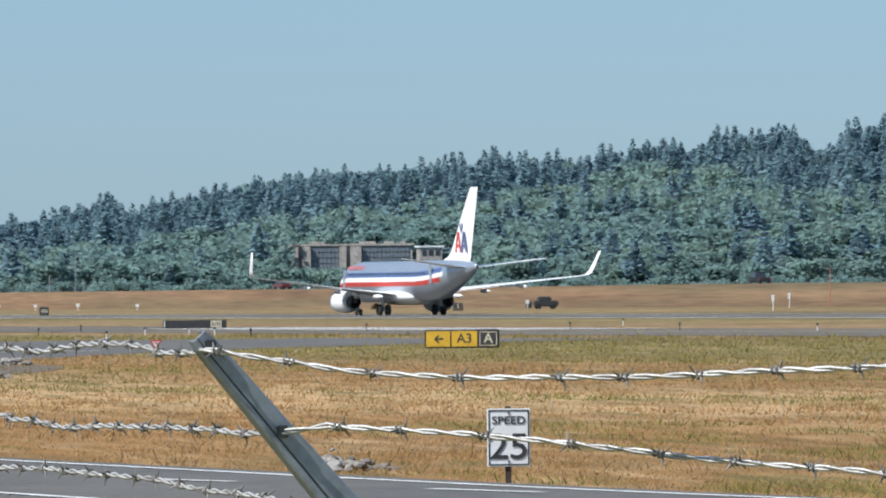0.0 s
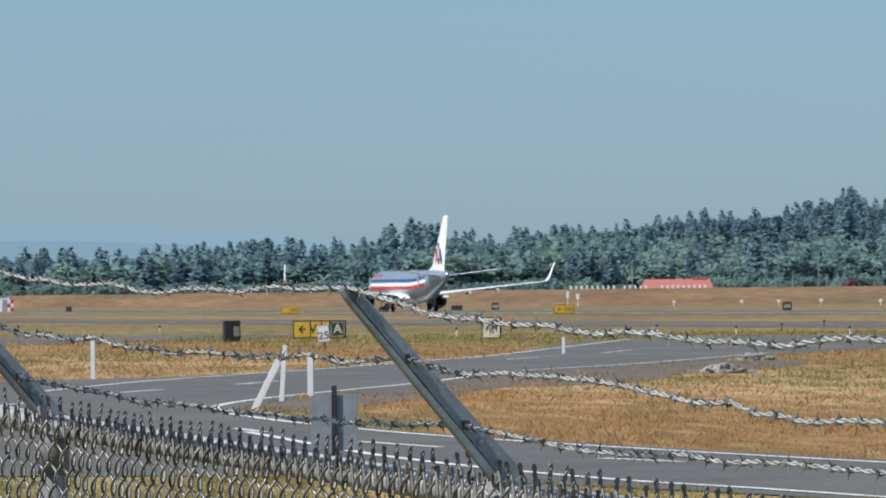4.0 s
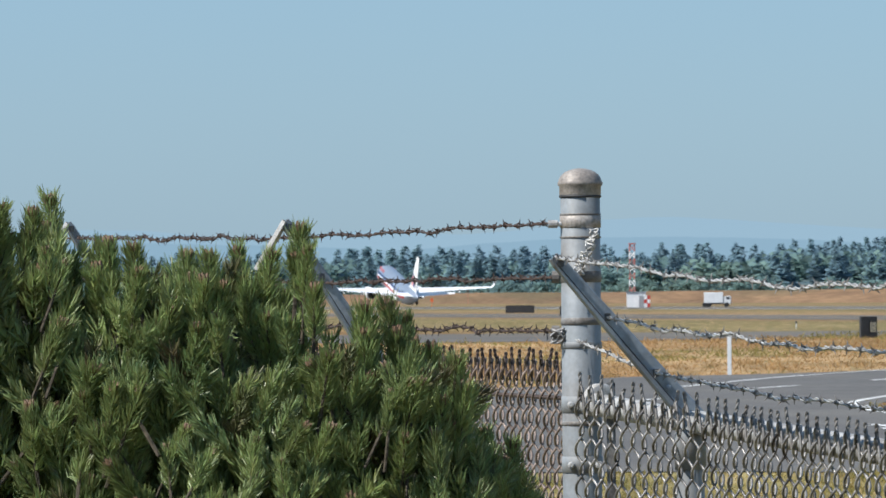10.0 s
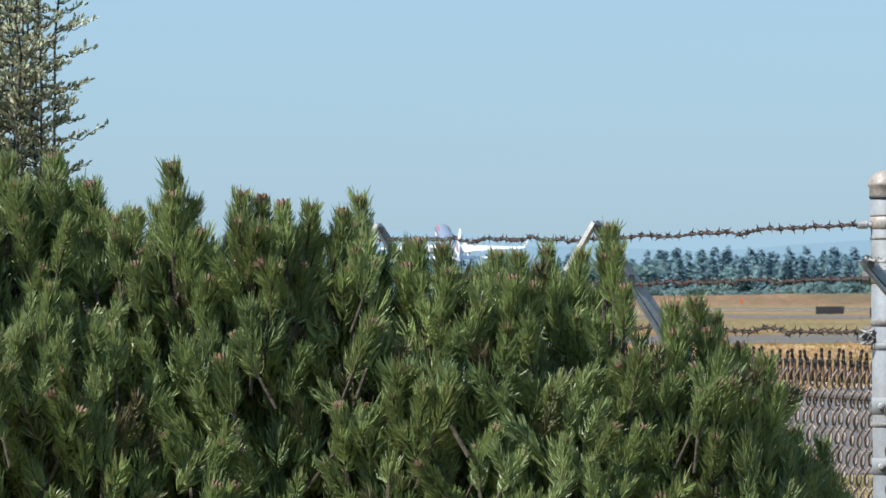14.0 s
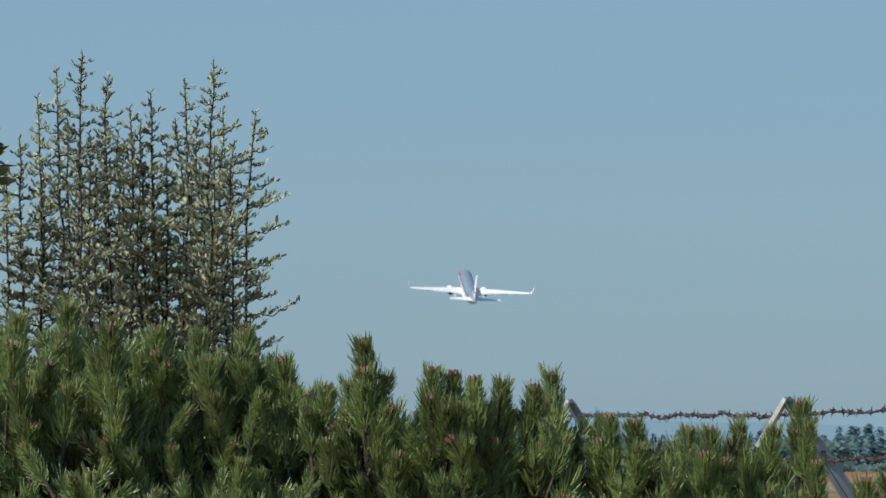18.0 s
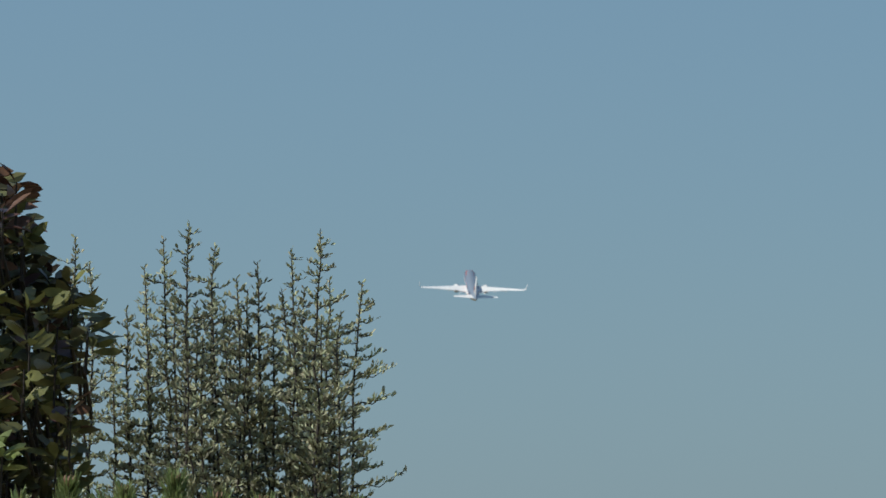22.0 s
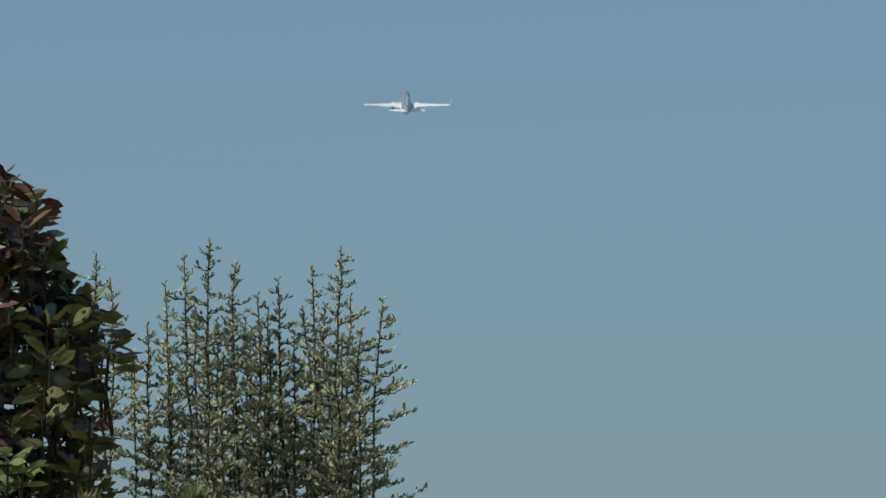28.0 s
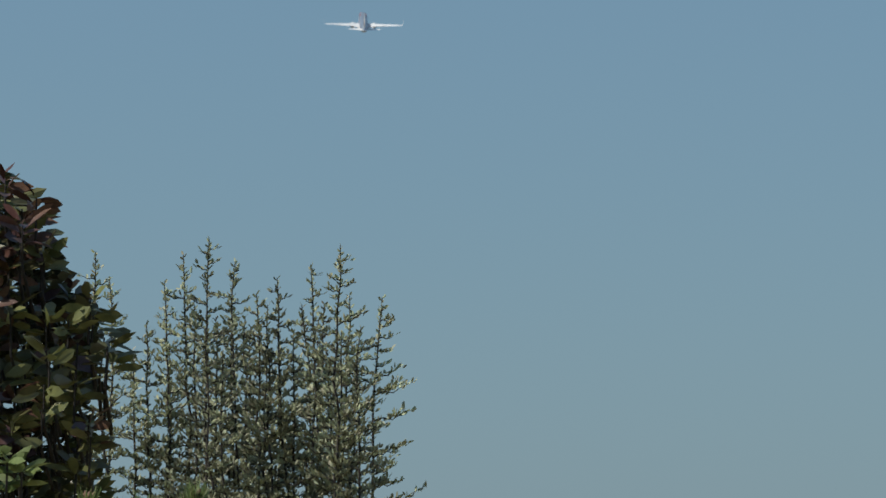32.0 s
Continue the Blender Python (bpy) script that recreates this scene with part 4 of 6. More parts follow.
        rings(bm, [[(r * math.cos(radians(a)) , yy + dy, 0.56 + r * math.sin(radians(a))) for a in (-90, 30, 150)] for yy in (-0.01, 0.0)])
        bmesh.ops.recalc_face_normals(bm, faces=bm.faces)
        part(n, bm, m, g)
    part("bars", boxed(0.13, 0.004, 0.03, at=(0, -0.025, 0.58)), M_RED, g)
    part("post", boxed(0.03, 0.03, 0.5, at=(0, 0.02, 0.25)), M_RUST, g)
    # white edge posts at the fork
    def white_post(x, y, h, lean=0.0, w=0.085, label="white painted wooden post beside the road"):
        g = thing("white_post", pose(x, y, 0, 0, lean, 0), label, "post", "white road posts")
        part("post", boxed(w, w * 0.7, h, 0.006, at=(0, 0, h / 2)), M_WHITE, g)
        part("cap", boxed(w * 0.9, w * 0.6, 0.02, 0.006, at=(0, 0, h + 0.01)), M_WHITE, g)
    white_post(3.59, 171.6, 0.97, w=0.1)
    white_post(6.3, 132.4, 1.05, 4)
    white_post(5.36, 122.7, 0.98, 27, 0.11, "leaning white painted wooden post beside the road")
    white_post(7.1, 137.3, 0.83, 0, 0.11)
    c = polar(1094, 0, 235)
    white_post(c.x, c.y, 0.55, 0, 0.1, "short white edge post at the road")
    # small lights and markers
    rng = random.Random(3)
    for u, v in ((1668, -66), (1746, -66), (1791, -67), (1855, -71), (1555, -60), (1600, -74), (2514, -56), (2614, -65), (2857, -69), (1400, -72), (1480, -66), (905, -70), (1110, -70), (1260, -67), (130, -56), (80, -92), (-60, -78), (2060, -62), (380, -60), (2420, -62)):
        d = EYE[2] * 12500 / -v
        p = polar(u, 0, d)
        g = thing("edge_light", pose(p.x, p.y, 0), "small edge light on a white stake", "light", "airfield edge lights")
        part("stake", lathe([(0.028, 0), (0.028, 0.3), (0.02, 0.3)], 8), M_WHITE if rng.random() < 0.6 else M_BLACK, g)
        part("lamp_head", lathe([(0.05, 0.3), (0.06, 0.34), (0.05, 0.4), (0.02, 0.43)], 8), M_DARKMETAL, g)
    for u, d, h, w, m in ((2345, 980, 1.2, 0.5, M_WHITE), (2779, 760, 1.7, 0.3, M_WHITE), (1410, 1120, 1.0, 0.5, M_WHITE), (1290, 1120, 1.0, 0.5, M_WHITE), (1550, 1120, 1.1, 0.6, M_WHITE), (1475, 1120, 1.0, 0.5, M_WHITE), (1120, 1150, 2.2, 0.5, M_WHITE), (1102, 1150, 2.6, 0.5, M_WHITE), (1655, 1060, 1.0, 0.5, M_WHITE), (2808, 900, 1.9, 0.3, M_WHITE), (-264, 1500, 1.8, 0.6, M_ORANGE), (-560, 1500, 1.6, 0.6, M_ORANGE)):
        p = polar(u, 0, d)
        g = thing("field_marker", pose(p.x, p.y, 0), "small painted marker in the grass", "marker", "field markers")
        part("board", boxed(w, 0.1, h * 0.42, 0.02, at=(0, 0, h * 0.79)), m, g)
        part("leg", boxed(0.08, 0.08, h * 0.62, at=(0, 0, h * 0.31)), m, g)
    # poles in front of the woods
    for u, d, h in ((1546, 2000, 14), (1217, 1960, 11.5), (2880, 900, 5.2), (-200, 2000, 5), (1560, 2000, 7), (1500, 2000, 8)):
        p = polar(u, 0, d)
        g = thing("lamp_pole", pose(p.x, p.y, 0), "thin pole before the woods", "pole", "far poles")
        q = 1.0 if h > 6 else 0.35
        part("pole", lathe([(0.16 * q, 0), (0.12 * q, h), (0.05 * q, h)], 8), M_GREYPAINT if q == 1.0 else M_FADED, g)
        part("head", boxed(0.9 * q, 0.3 * q, 0.3 * q, 0.05 * q, at=(0.2 * q, 0, h)), M_GREYPAINT, g)
    # dark service vehicle on the far side
    for u, d, m, lab in ((2377, 940, M_BLACK, "dark service van by the levee"), (2883, 990, M_DARKMETAL, "small dark service cart by the levee")):
        p = polar(u, 0, d)
        g = thing("service_vehicle", pose(p.x, p.y, 0), lab, "vehicle")
        part("body", boxed(3.2, 1.6, 0.75, 0.12, at=(0, 0, 0.72)), m, g)
        part("cabin", boxed(1.8, 1.45, 0.6, 0.15, at=(-0.2, 0, 1.35)), M_DGLASS, g)
        for x in (-1, 1):
            for yy in (-0.7, 0.7):
                w = part("wheel", lathe([(0.06, -0.1), (0.3, -0.1), (0.34, 0), (0.3, 0.1), (0.06, 0.1)], 12, "y"), M_TYRE, g)
                w.location = (x, yy, 0.34)
        if u > 2800:
            g.scale = (0.5, 0.7, 0.7)
    # a low brown bush by itself near the runway
    rng = random.Random(17)
    p = polar(2077, 0, 1010)
    g = thing("dry_bush", pose(p.x, p.y, 0), "low rounded bush of dry brown twigs", "bush")
    pile = Pile()
    for _ in range(260):
        a, t = rng.uniform(0, 6.28), rng.uniform(0, 1.5)
        d = np.array([math.cos(a) * math.sin(t), math.sin(a) * math.sin(t), math.cos(t)])
        leaf_cloud(pile, d * np.array([0.7, 0.7, 0.8]) * rng.uniform(0.4, 0.85), d + np.array([rng.gauss(0, 0.6), rng.gauss(0, 0.6), rng.gauss(0, 0.4)]), 0.35, 0.16, rng)
    part("foliage", pile.mesh("foliage", M_DRYBUSH), None, g)["kind"] = "stuff"


def build_car(body_mat, label, tall=False):
    """A car or pickup, nose towards +Y."""
    g = thing("car", pose(0, 0, 0), label, "car", "cars on the bank road")
    part("body", boxed(1.75, 4.4, 0.62, 0.16, at=(0, 0, 0.68)), body_mat, g)
    bm = rings(bmesh.new(), [[(sx * w, y, z) for sx, y in ((-1, y0), (1, y0), (1, y1), (-1, y1))] for w, y0, y1, z in ((0.82, -1.6 if not tall else -0.4, 1.1, 0.95), (0.68, -1.1 if not tall else -0.2, 0.5, 1.5 if not tall else 1.75))])
    bmesh.ops.recalc_face_normals(bm, faces=bm.faces)
    part("cabin", bm, M_DGLASS, g)
    part("roof", boxed(1.34, 1.5 if not tall else 0.8, 0.06, 0.02, at=(0, -0.3 if not tall else 0.15, 1.52 if not tall else 1.77)), body_mat, g)
    for x in (-0.6, 0.6):
        part("tail_light", boxed(0.3, 0.04, 0.14, 0.01, at=(x, -2.2, 0.8)), M_RED, g)
        part("headlight", boxed(0.3, 0.04, 0.14, 0.01, at=(x, 2.2, 0.75)), M_WHITE, g)
        for y in (-1.35, 1.4):
            w = part("wheel", lathe([(0.08, -0.1), (0.28, -0.1), (0.32, -0.05), (0.32, 0.05), (0.28, 0.1), (0.08, 0.1)], 14, "y"), M_TYRE, g)
            w.matrix_local = pose(x * 1.32, y, 0.32, 0, 0, 90)
    return g


# ---- the fence ----
CORNER = (0.0, 12.68)
NEW_LINE = [(0.0, 12.68, 1.760), (0.195, 12.09, 1.733), (0.762, 9.49, 1.677), (1.228, 7.09, 1.660), (3.0, 6.00, 1.648)]      # plan and rail height
FABRIC_LINE = [(0.0, 12.68, 1.775), (0.241, 11.88, 1.738), (0.475, 10.8, 1.714), (0.762, 9.49, 1.694), (0.928, 8.63, 1.678), (1.228, 7.09, 1.655), (3.0, 6.0, 1.64)]
ARM_FOOT = (1.752, 1.715, 1.663, 1.652)
OLD_LINE = [(0.0, 12.68, 1.815), (-0.411, 14.60, 1.815), (-1.06, 17.36, 1.82), (-1.70, 20.10, 1.83)]
LEAN = Vector((-0.961, -0.275, 0)) * 0.205      # the arms lean outwards
ALONG = Vector((0.275, -0.961, 0))


def arm_mesh(base, tip):
    """A pressed, tapered channel, wide at the foot."""
    ax = (tip - base).normalized()
    wide = ax.cross(ALONG).normalized()
    if wide.x > 0:
        wide = -wide
    rows = []
    for f in (0.0, 0.12, 0.5, 0.97, 1.0):
        w = (0.041 + (0.021 - 0.041) * f) / 2 * (0.8 if f == 1.0 else 1.0)
        d, k = 0.013, 0.0022
        prof = [(w, -d), (w, 0.0), (w * 0.86, k), (w * 0.52, k), (w * 0.44, -0.0025), (w * 0.36, k), (-w * 0.86, k), (-w, 0.0), (-w, -d), (-w + k, -d), (-w + k, -k), (w - k, -k), (w - k, -d)]
        c = base.lerp(tip, f)
        rows.append([tuple(c + wide * o + ALONG * q) for o, q in prof])
    bm = rings(bmesh.new(), rows)
    bmesh.ops.recalc_face_normals(bm, faces=bm.faces)
    return bm


def line_post(parent, x, y, rail, tip_up, name="line_post", out=1.0):
    post = part(name, lathe([(0.024, 0.0), (0.024, rail - 0.02), (0.020, rail - 0.01)], 16), M_GALV, parent, smooth=True)
    post.location = (x - 0.01, y, -0.03)
    base = Vector((x, y, rail - 0.015))
    tip = base + LEAN * out + Vector((0, 0, tip_up))
    part("arm", arm_mesh(base, tip), M_ARM, parent, "slanting grey pressed-steel arm")
    boot = part("boot", lathe([(0.027, -0.05), (0.027, 0.01), (0.022, 0.02), (0.022, 0.035)], 14), M_GALV, parent, smooth=True)
    boot.location = (x - 0.01, y, rail - 0.05)
    for f in (0.04, 0.37, 0.71):
        c = tip.lerp(base, f) + ALONG * 0.006
        b = part("clip", boxed(0.011, 0.006, 0.013, 0.001), M_DARKMETAL, parent)
        b.location = c
    bolt = part("bolt", lathe([(0.0045, 0), (0.0045, 0.004), (0.0025, 0.005)], 8), M_ARM, parent)
    bolt.matrix_local = Matrix.Translation(tip.lerp(base, 0.8) + ALONG * 0.003) @ ALONG.to_track_quat("Z", "Y").to_matrix().to_4x4()
    return base, tip


def wander(a, b, n, sag, seed, amp=0.008):
    """Points from a to b with sag and the small kinks of old wire."""
    out = []
    for i in range(n):
        t = i / (n - 1)
        p = a.lerp(b, t)
        e = min(1.0, 6 * t, 6 * (1 - t))
        d = (b - a).length
        q = Vector((noise.noise((d * t * 4.3, seed, 1)), noise.noise((d * t * 4.3, seed, 7)), noise.noise((d * t * 4.0, seed, 13)) * 1.5 + 0.5 * noise.noise((d * t * 11, seed, 3)))) * amp * e
        out.append(p + q + Vector((0, 0, -sag * 4 * t * (1 - t))))
    return out


def barb_mesh(name, m):
    pile = Pile()
    coil = [(0.005 * (i / 14 - 0.5) * 2, 0.0042 * math.cos(i * 0.95), 0.0042 * math.sin(i * 0.95)) for i in range(15)]
    pile.tube(coil, 0.0012, 4)
    for a, s in ((0.4, 1), (2.1, -1), (3.6, 1), (5.2, -1)):
        d = np.array([0.45 * s, math.cos(a), math.sin(a)])
        pile.tube([np.array([0.003 * s, 0, 0]) + d * q for q in (0.002, 0.006, 0.0115)], [0.0013, 0.0012, 0.0003], 4)
    return pile.mesh(name, m)


BARB_NEW, BARB_OLD = barb_mesh("barb", M_BAND), barb_mesh("barb", M_RUST)


def barbed_wire(supports, seed, m, barb, label, spacing=0.082, start_barb=0.06):
    """Two twisted strands through the supports, with a barb every few centimetres."""
    rng = random.Random(seed)
    pts = []
    for a, b in zip(supports, supports[1:]):
        d = (b - a).length
        seg = wander(a, b, max(6, int(d / 0.012)), (0.018 if 0.3 < b.x < 0.75 else rng.uniform(0.0, 0.002) if b.x < 0.3 else 0.0) * min(1, d / 2), seed + len(pts) * 0.37, 0.008 * min(1.0, 0.25 + d / 2))
        pts += seg if not pts else seg[1:]
    P = np.array([tuple(p) for p in pts])
    L = np.r_[0, np.cumsum(np.linalg.norm(np.diff(P, axis=0), axis=1))]
    T = np.gradient(P, axis=0)
    T /= np.linalg.norm(T, axis=1)[:, None]
    A = np.cross(T, (0, 0, 1.0))
    A /= np.linalg.norm(A, axis=1)[:, None]
    B = np.cross(T, A)
    g = thing("barbed_wire", pose(0, 0, 0), label, "barbed wire", "barbed wires on the fence")
    for ph in (0, math.pi):
        w = 2 * math.pi * L / 0.075 + ph
        pile = Pile()
        pile.tube(P + 0.0019 * (np.cos(w)[:, None] * A + np.sin(w)[:, None] * B), 0.0017, 4)
        part("strand", pile.mesh("strand", m, True), None, g)
    s = start_barb
    while s < L[-1] - 0.03:
        i = int(np.searchsorted(L, s))
        t, a, b = Vector(T[i]), Vector(A[i]), Vector(B[i])
        ob = new("barb", barb)
        ob.parent = g
        r = Matrix((t, a, b)).transposed().to_4x4() @ pose(0, 0, 0, rng.uniform(0, 360), rng.uniform(-12, 12), 0)
        ob.matrix_local = Matrix.Translation(P[i]) @ r
        s += spacing * rng.uniform(0.82, 1.18)


def along_line(line, s):
    for a, b in zip(line, line[1:]):
        d = math.hypot(b[0] - a[0], b[1] - a[1])
        if s <= d or b is line[-1]:
            f = s / d
            return Vector([a[i] + (b[i] - a[i]) * f for i in range(3)]), Vector(((b[0] - a[0]) / d, (b[1] - a[1]) / d, 0))
        s -= d


def chain_link(name, line, parent, m, seed, above, length, pitch=0.066, radius=0.0019, shift=0.0, tips=0.026):
    """Woven zigzag wires, each hooked into the next, with twisted ends on top."""
    rng = random.Random(seed)
    pile, ends = Pile(), Pile()
    n = int(length / pitch)
    for k in range(n):
        s = (k + 0.5) * pitch + 0.05
        c, t = along_line(line, s)
        side = Vector((-t.y, t.x, 0))
        c = c + Vector((-abs(side.x), -abs(side.y), 0)) * shift
        top = c.z + above
        pts = []
        slip = rng.gauss(0, 0.0022)
        z, bowl = top, noise.noise((k * 0.13, seed, 0)) * 0.006
        j = 0
        while z > 0.02:
            fine = z > 1.4
            per = 10 if fine else 2
            ph = 2 * math.pi * (top - z) / 0.070 + math.pi * (k % 2) + 0.5 * noise.noise((k * 0.7, z * 2, seed))
            tri = 2 / math.pi * math.asin(math.sin(ph) * 0.985)
            lat = slip + (pitch / 2 + 0.003) * tri + noise.noise((k * 0.4, z * 5, seed)) * 0.004
            dep = 0.0065 * math.cos(ph) + bowl + noise.noise((k * 0.15, z * 3, seed + 4)) * 0.006
            p = c + t * lat + side * dep
            pts.append((p.x, p.y, z))
            z -= 0.070 / per
            j += 1
            if fine and z <= 1.4:
                z = top - 0.0175 - 0.035 * math.ceil((top - 0.0175 - z) / 0.035)
        pile.tube(pts, radius, 4)
        if k % 2:
            continue
        # the twisted, upright ends
        e = c + t * pitch / 2
        lean = (rng.gauss(0, 0.003), rng.gauss(0, 0.003))
        hh = tips * rng.uniform(0.8, 1.2)
        if rng.random() < 0.08:
            hh *= 0.5
        for q in (0, math.pi):
            tw = [(e.x + lean[0] * i / 12 + 0.0016 * math.cos(i * 0.9 + q), e.y + lean[1] * i / 12 + 0.0016 * math.sin(i * 0.9 + q), top - 0.012 + (hh + 0.012) * i / 12) for i in range(13)]
            ends.tube(tw, radius * 0.8, 4)
        # short slope from the mesh up into the twist
        for sx in (-1, 1):
            a = e + t * sx * pitch * 0.6
            ends.tube([(a.x, a.y, top - 0.040), (a.x * 0.75 + e.x * 0.25, a.y * 0.75 + e.y * 0.25, top - 0.018), (a.x * 0.35 + e.x * 0.65, a.y * 0.35 + e.y * 0.65, top - 0.003), (e.x, e.y, top + 0.004)], radius * 0.95, 4)
    part(name, pile.mesh(name, m, True), None, parent)["kind"] = "stuff"
    part("twisted_selvage", ends.mesh("twisted_selvage", M_RUST if m is M_RUSTMESH else M_BAND, True), None, parent)["kind"] = "stuff"


SLACK = [([(0.712, 8.519, 1.914), (0.823, 7.939, 1.901), (0.899, 7.547, 1.893), (0.935, 7.355, 1.902), (0.974, 7.155, 1.894)], [(1.117, 6.954, 1.878), (1.282, 6.855, 1.868), (1.484, 6.734, 1.872), (1.616, 6.655, 1.878)]),
         ([(0.665, 9.213, 1.851), (0.786, 8.588, 1.847), (0.875, 8.127, 1.824), (0.896, 8.019, 1.827), (0.916, 7.914, 1.814), (0.955, 7.712, 1.808)], [(1.127, 7.022, 1.820), (1.283, 6.927, 1.808), (1.396, 6.859, 1.796), (1.631, 6.717, 1.772)]),
         ([(0.762, 9.134, 1.762), (0.812, 8.877, 1.752), (0.946, 8.181, 1.754), (1.019, 7.804, 1.752), (1.08, 7.492, 1.742)], [(1.5, 6.85, 1.715)])]      # top, middle and lowest wire


def build_fence():
    new_f = thing("chain_link_fence", pose(0, 0, 0), "galvanised chain-link fence with slanting arms", "fence")
    old_f = thing("chain_link_fence", pose(0, 0, 0), "older rust-brown chain-link fence with slanting arms", "fence")
    ups = ((0.281, 1.22), (0.264, 1.147), (0.263, 1.168), (0.262, 1.0))
    arms = [line_post(new_f, x, y, z, u, out=o) for (x, y, _), z, (u, o) in zip(NEW_LINE[1:], ARM_FOOT, ups)]
    old = []
    for (x, y, z), up in zip(OLD_LINE[1:], (0.31, 0.335, 0.33)):
        old.append(line_post(old_f, x, y, z, up))
    # V-shaped second arms on the old posts
    for b, t in old[:2]:
        pile = Pile()
        q = t + Vector((-0.06, 0.03, -0.10))
        pile.tube([tuple(t), tuple(t.lerp(q, 0.5)), tuple(q)], [0.007, 0.008, 0.008], 4)
        part("brace", pile.mesh("brace", M_WIRE), None, old_f, "thin bright brace of the arm")
    # top rail of the new fence
    for a, b in zip(NEW_LINE, NEW_LINE[1:]):
        pile = Pile()
        pile.tube([Vector(a).lerp(Vector(b), f / 8) for f in range(9)], 0.0205, 14)
        part("top_rail", pile.mesh("top_rail", M_RAIL, True), None, new_f)
    # tension wire of the old fence
    pile = Pile()
    for a, b in zip(OLD_LINE, OLD_LINE[1:]):
        pile.tube([Vector(a).lerp(Vector(b), f / 8) + Vector((0, 0, -0.05)) for f in range(9)], 0.0045, 6)
    part("tension_wire", pile.mesh("tension_wire", M_RUST), None, old_f)
    chain_link("chain_link_fabric", FABRIC_LINE, new_f, M_MESH, 2, 0.016, 7.4, pitch=0.031, radius=0.0025, shift=0.026, tips=0.024)
    chain_link("chain_link_fabric", OLD_LINE, old_f, M_RUSTMESH, 5, 0.018, 7.6, pitch=0.034, radius=0.0025, tips=0.020)
    # the tall corner post
    g = thing("corner_post", pose(*CORNER, 0), "tall round galvanised steel fence post with domed cap", "fence post")
    part("tube", lathe([(0.0355, 0.0), (0.0355, 2.14), (0.03, 2.145)], 40), M_GALV, g, smooth=True)
    cap = [(0.0365, 2.131), (0.0374, 2.133), (0.0374, 2.147), (0.0402, 2.150), (0.0404, 2.154), (0.0388, 2.157)] + [(0.0382 * math.cos(a), 2.157 + 0.0228 * math.sin(a)) for a in (0.1, 0.3, 0.55, 0.8, 1.05, 1.3, 1.5)] + [(0.0005, 2.1798)]
    part("cap", lathe(cap, 40), M_CAP, g, "rust-stained domed cap", smooth=True)
    part("cap_seam", lathe([(0.036, 2.127), (0.0380, 2.128), (0.0380, 2.131), (0.036, 2.132)], 36), M_BLACK, g, "dark seam under the dome", smooth=True)
    for z, h, m in ((2.097, 0.004, M_BAND), (2.084, 0.022, M_CAP), (2.056, 0.004, M_BAND), (1.985, 0.020, M_BAND), (1.905, 0.013, M_BAND), (1.862, 0.012, M_GALV), (1.756, 0.030, M_GALV), (1.722, 0.008, M_BAND), (1.648, 0.030, M_GALV), (1.2, 0.03, M_GALV), (0.75, 0.03, M_GALV), (0.3, 0.03, M_GALV)):
        b = part("band", lathe([(0.0355, -h / 2), (0.0368, -h / 2 + 0.0006), (0.0370, 0), (0.0368, h / 2 - 0.0006), (0.0355, h / 2)], 36), m, g, smooth=True)
        b.location = (0, 0, z)
    for x, y, z, r, L in ((-0.046, -0.012, 2.080, 0.007, 0.024), (-0.043, 0.0, 1.985, 0.011, 0.018), (-0.043, -0.008, 1.885, 0.013, 0.02), (0.03, -0.03, 1.756, 0.007, 0.02), (0.03, -0.032, 1.648, 0.007, 0.02), (-0.02, -0.035, 1.756, 0.006, 0.014), (-0.02, -0.035, 1.648, 0.006, 0.014)):
        b = part("bolt", lathe([(r, -L / 2), (r, L * 0.2), (r * 0.6, L * 0.25), (r * 0.6, L / 2)], 10), M_BAND if x < -0.03 and z < 2 else M_WIRE, g)
        b.matrix_local = pose(x, y, z, 0, 90 if x < -0.03 else 0, 0) if x < -0.03 else pose(x, y, z, 90, 0, 0)
    part("rail_cup", lathe([(0.022, -0.03), (0.026, -0.028), (0.026, 0.02), (0.012, 0.03)], 18), M_WIRE, g, smooth=True).matrix_local = Matrix.Translation((0.028, -0.03, 1.768)) @ ALONG.to_track_quat("-Z", "Y").to_matrix().to_4x4()
    part("tension_bar", boxed(0.016, 0.005, 1.75, 0.001, at=(0.052, -0.02, 0.92)), M_MESH, g)
    # tangled tie of wire
    pile = Pile()
    rng = random.Random(8)
    for cx, cy, cz, r, n in ((0.024, -0.036, 2.062, 0.008, 14), (0.018, -0.042, 2.042, 0.009, 18), (0.010, -0.045, 2.020, 0.010, 20), (-0.002, -0.046, 1.998, 0.009, 18), (-0.043, -0.02, 1.880, 0.013, 22)):
        pts = []
        p = Vector((cx, cy, cz))
        for i in range(n):
            pts.append(p + Vector((r * math.sin(i * 1.3 + rng.random()), 0.006 * math.sin(i * 2.1), r * math.cos(i * 0.9 + rng.random()))))
        pile = Pile()
        pile.tube(smooth_line(pts, 4), 0.0016, 4)
        part("wire_tie", pile.mesh("wire_tie", M_WIRE if cx > -0.03 else M_MESH, True), None, g, "tangled tie wire")
    # barbed wires: bright on the new fence, rusty on the old one
    for i, f in enumerate((0.005, 0.37, 0.71)):
        sup = [t.lerp(b, f) + ALONG * 0.009 for b, t in arms]
        # the slack, kinked spans beyond the second arm
        sup = sup[:2] + [Vector(p) for p in SLACK[i][0]] + ([sup[2] - Vector((0, 0, 0.012 if i == 0 else 0))] if i < 2 else [Vector((1.161, 7.071, 1.732))]) + [Vector(p) for p in SLACK[i][1]] + [sup[3]]
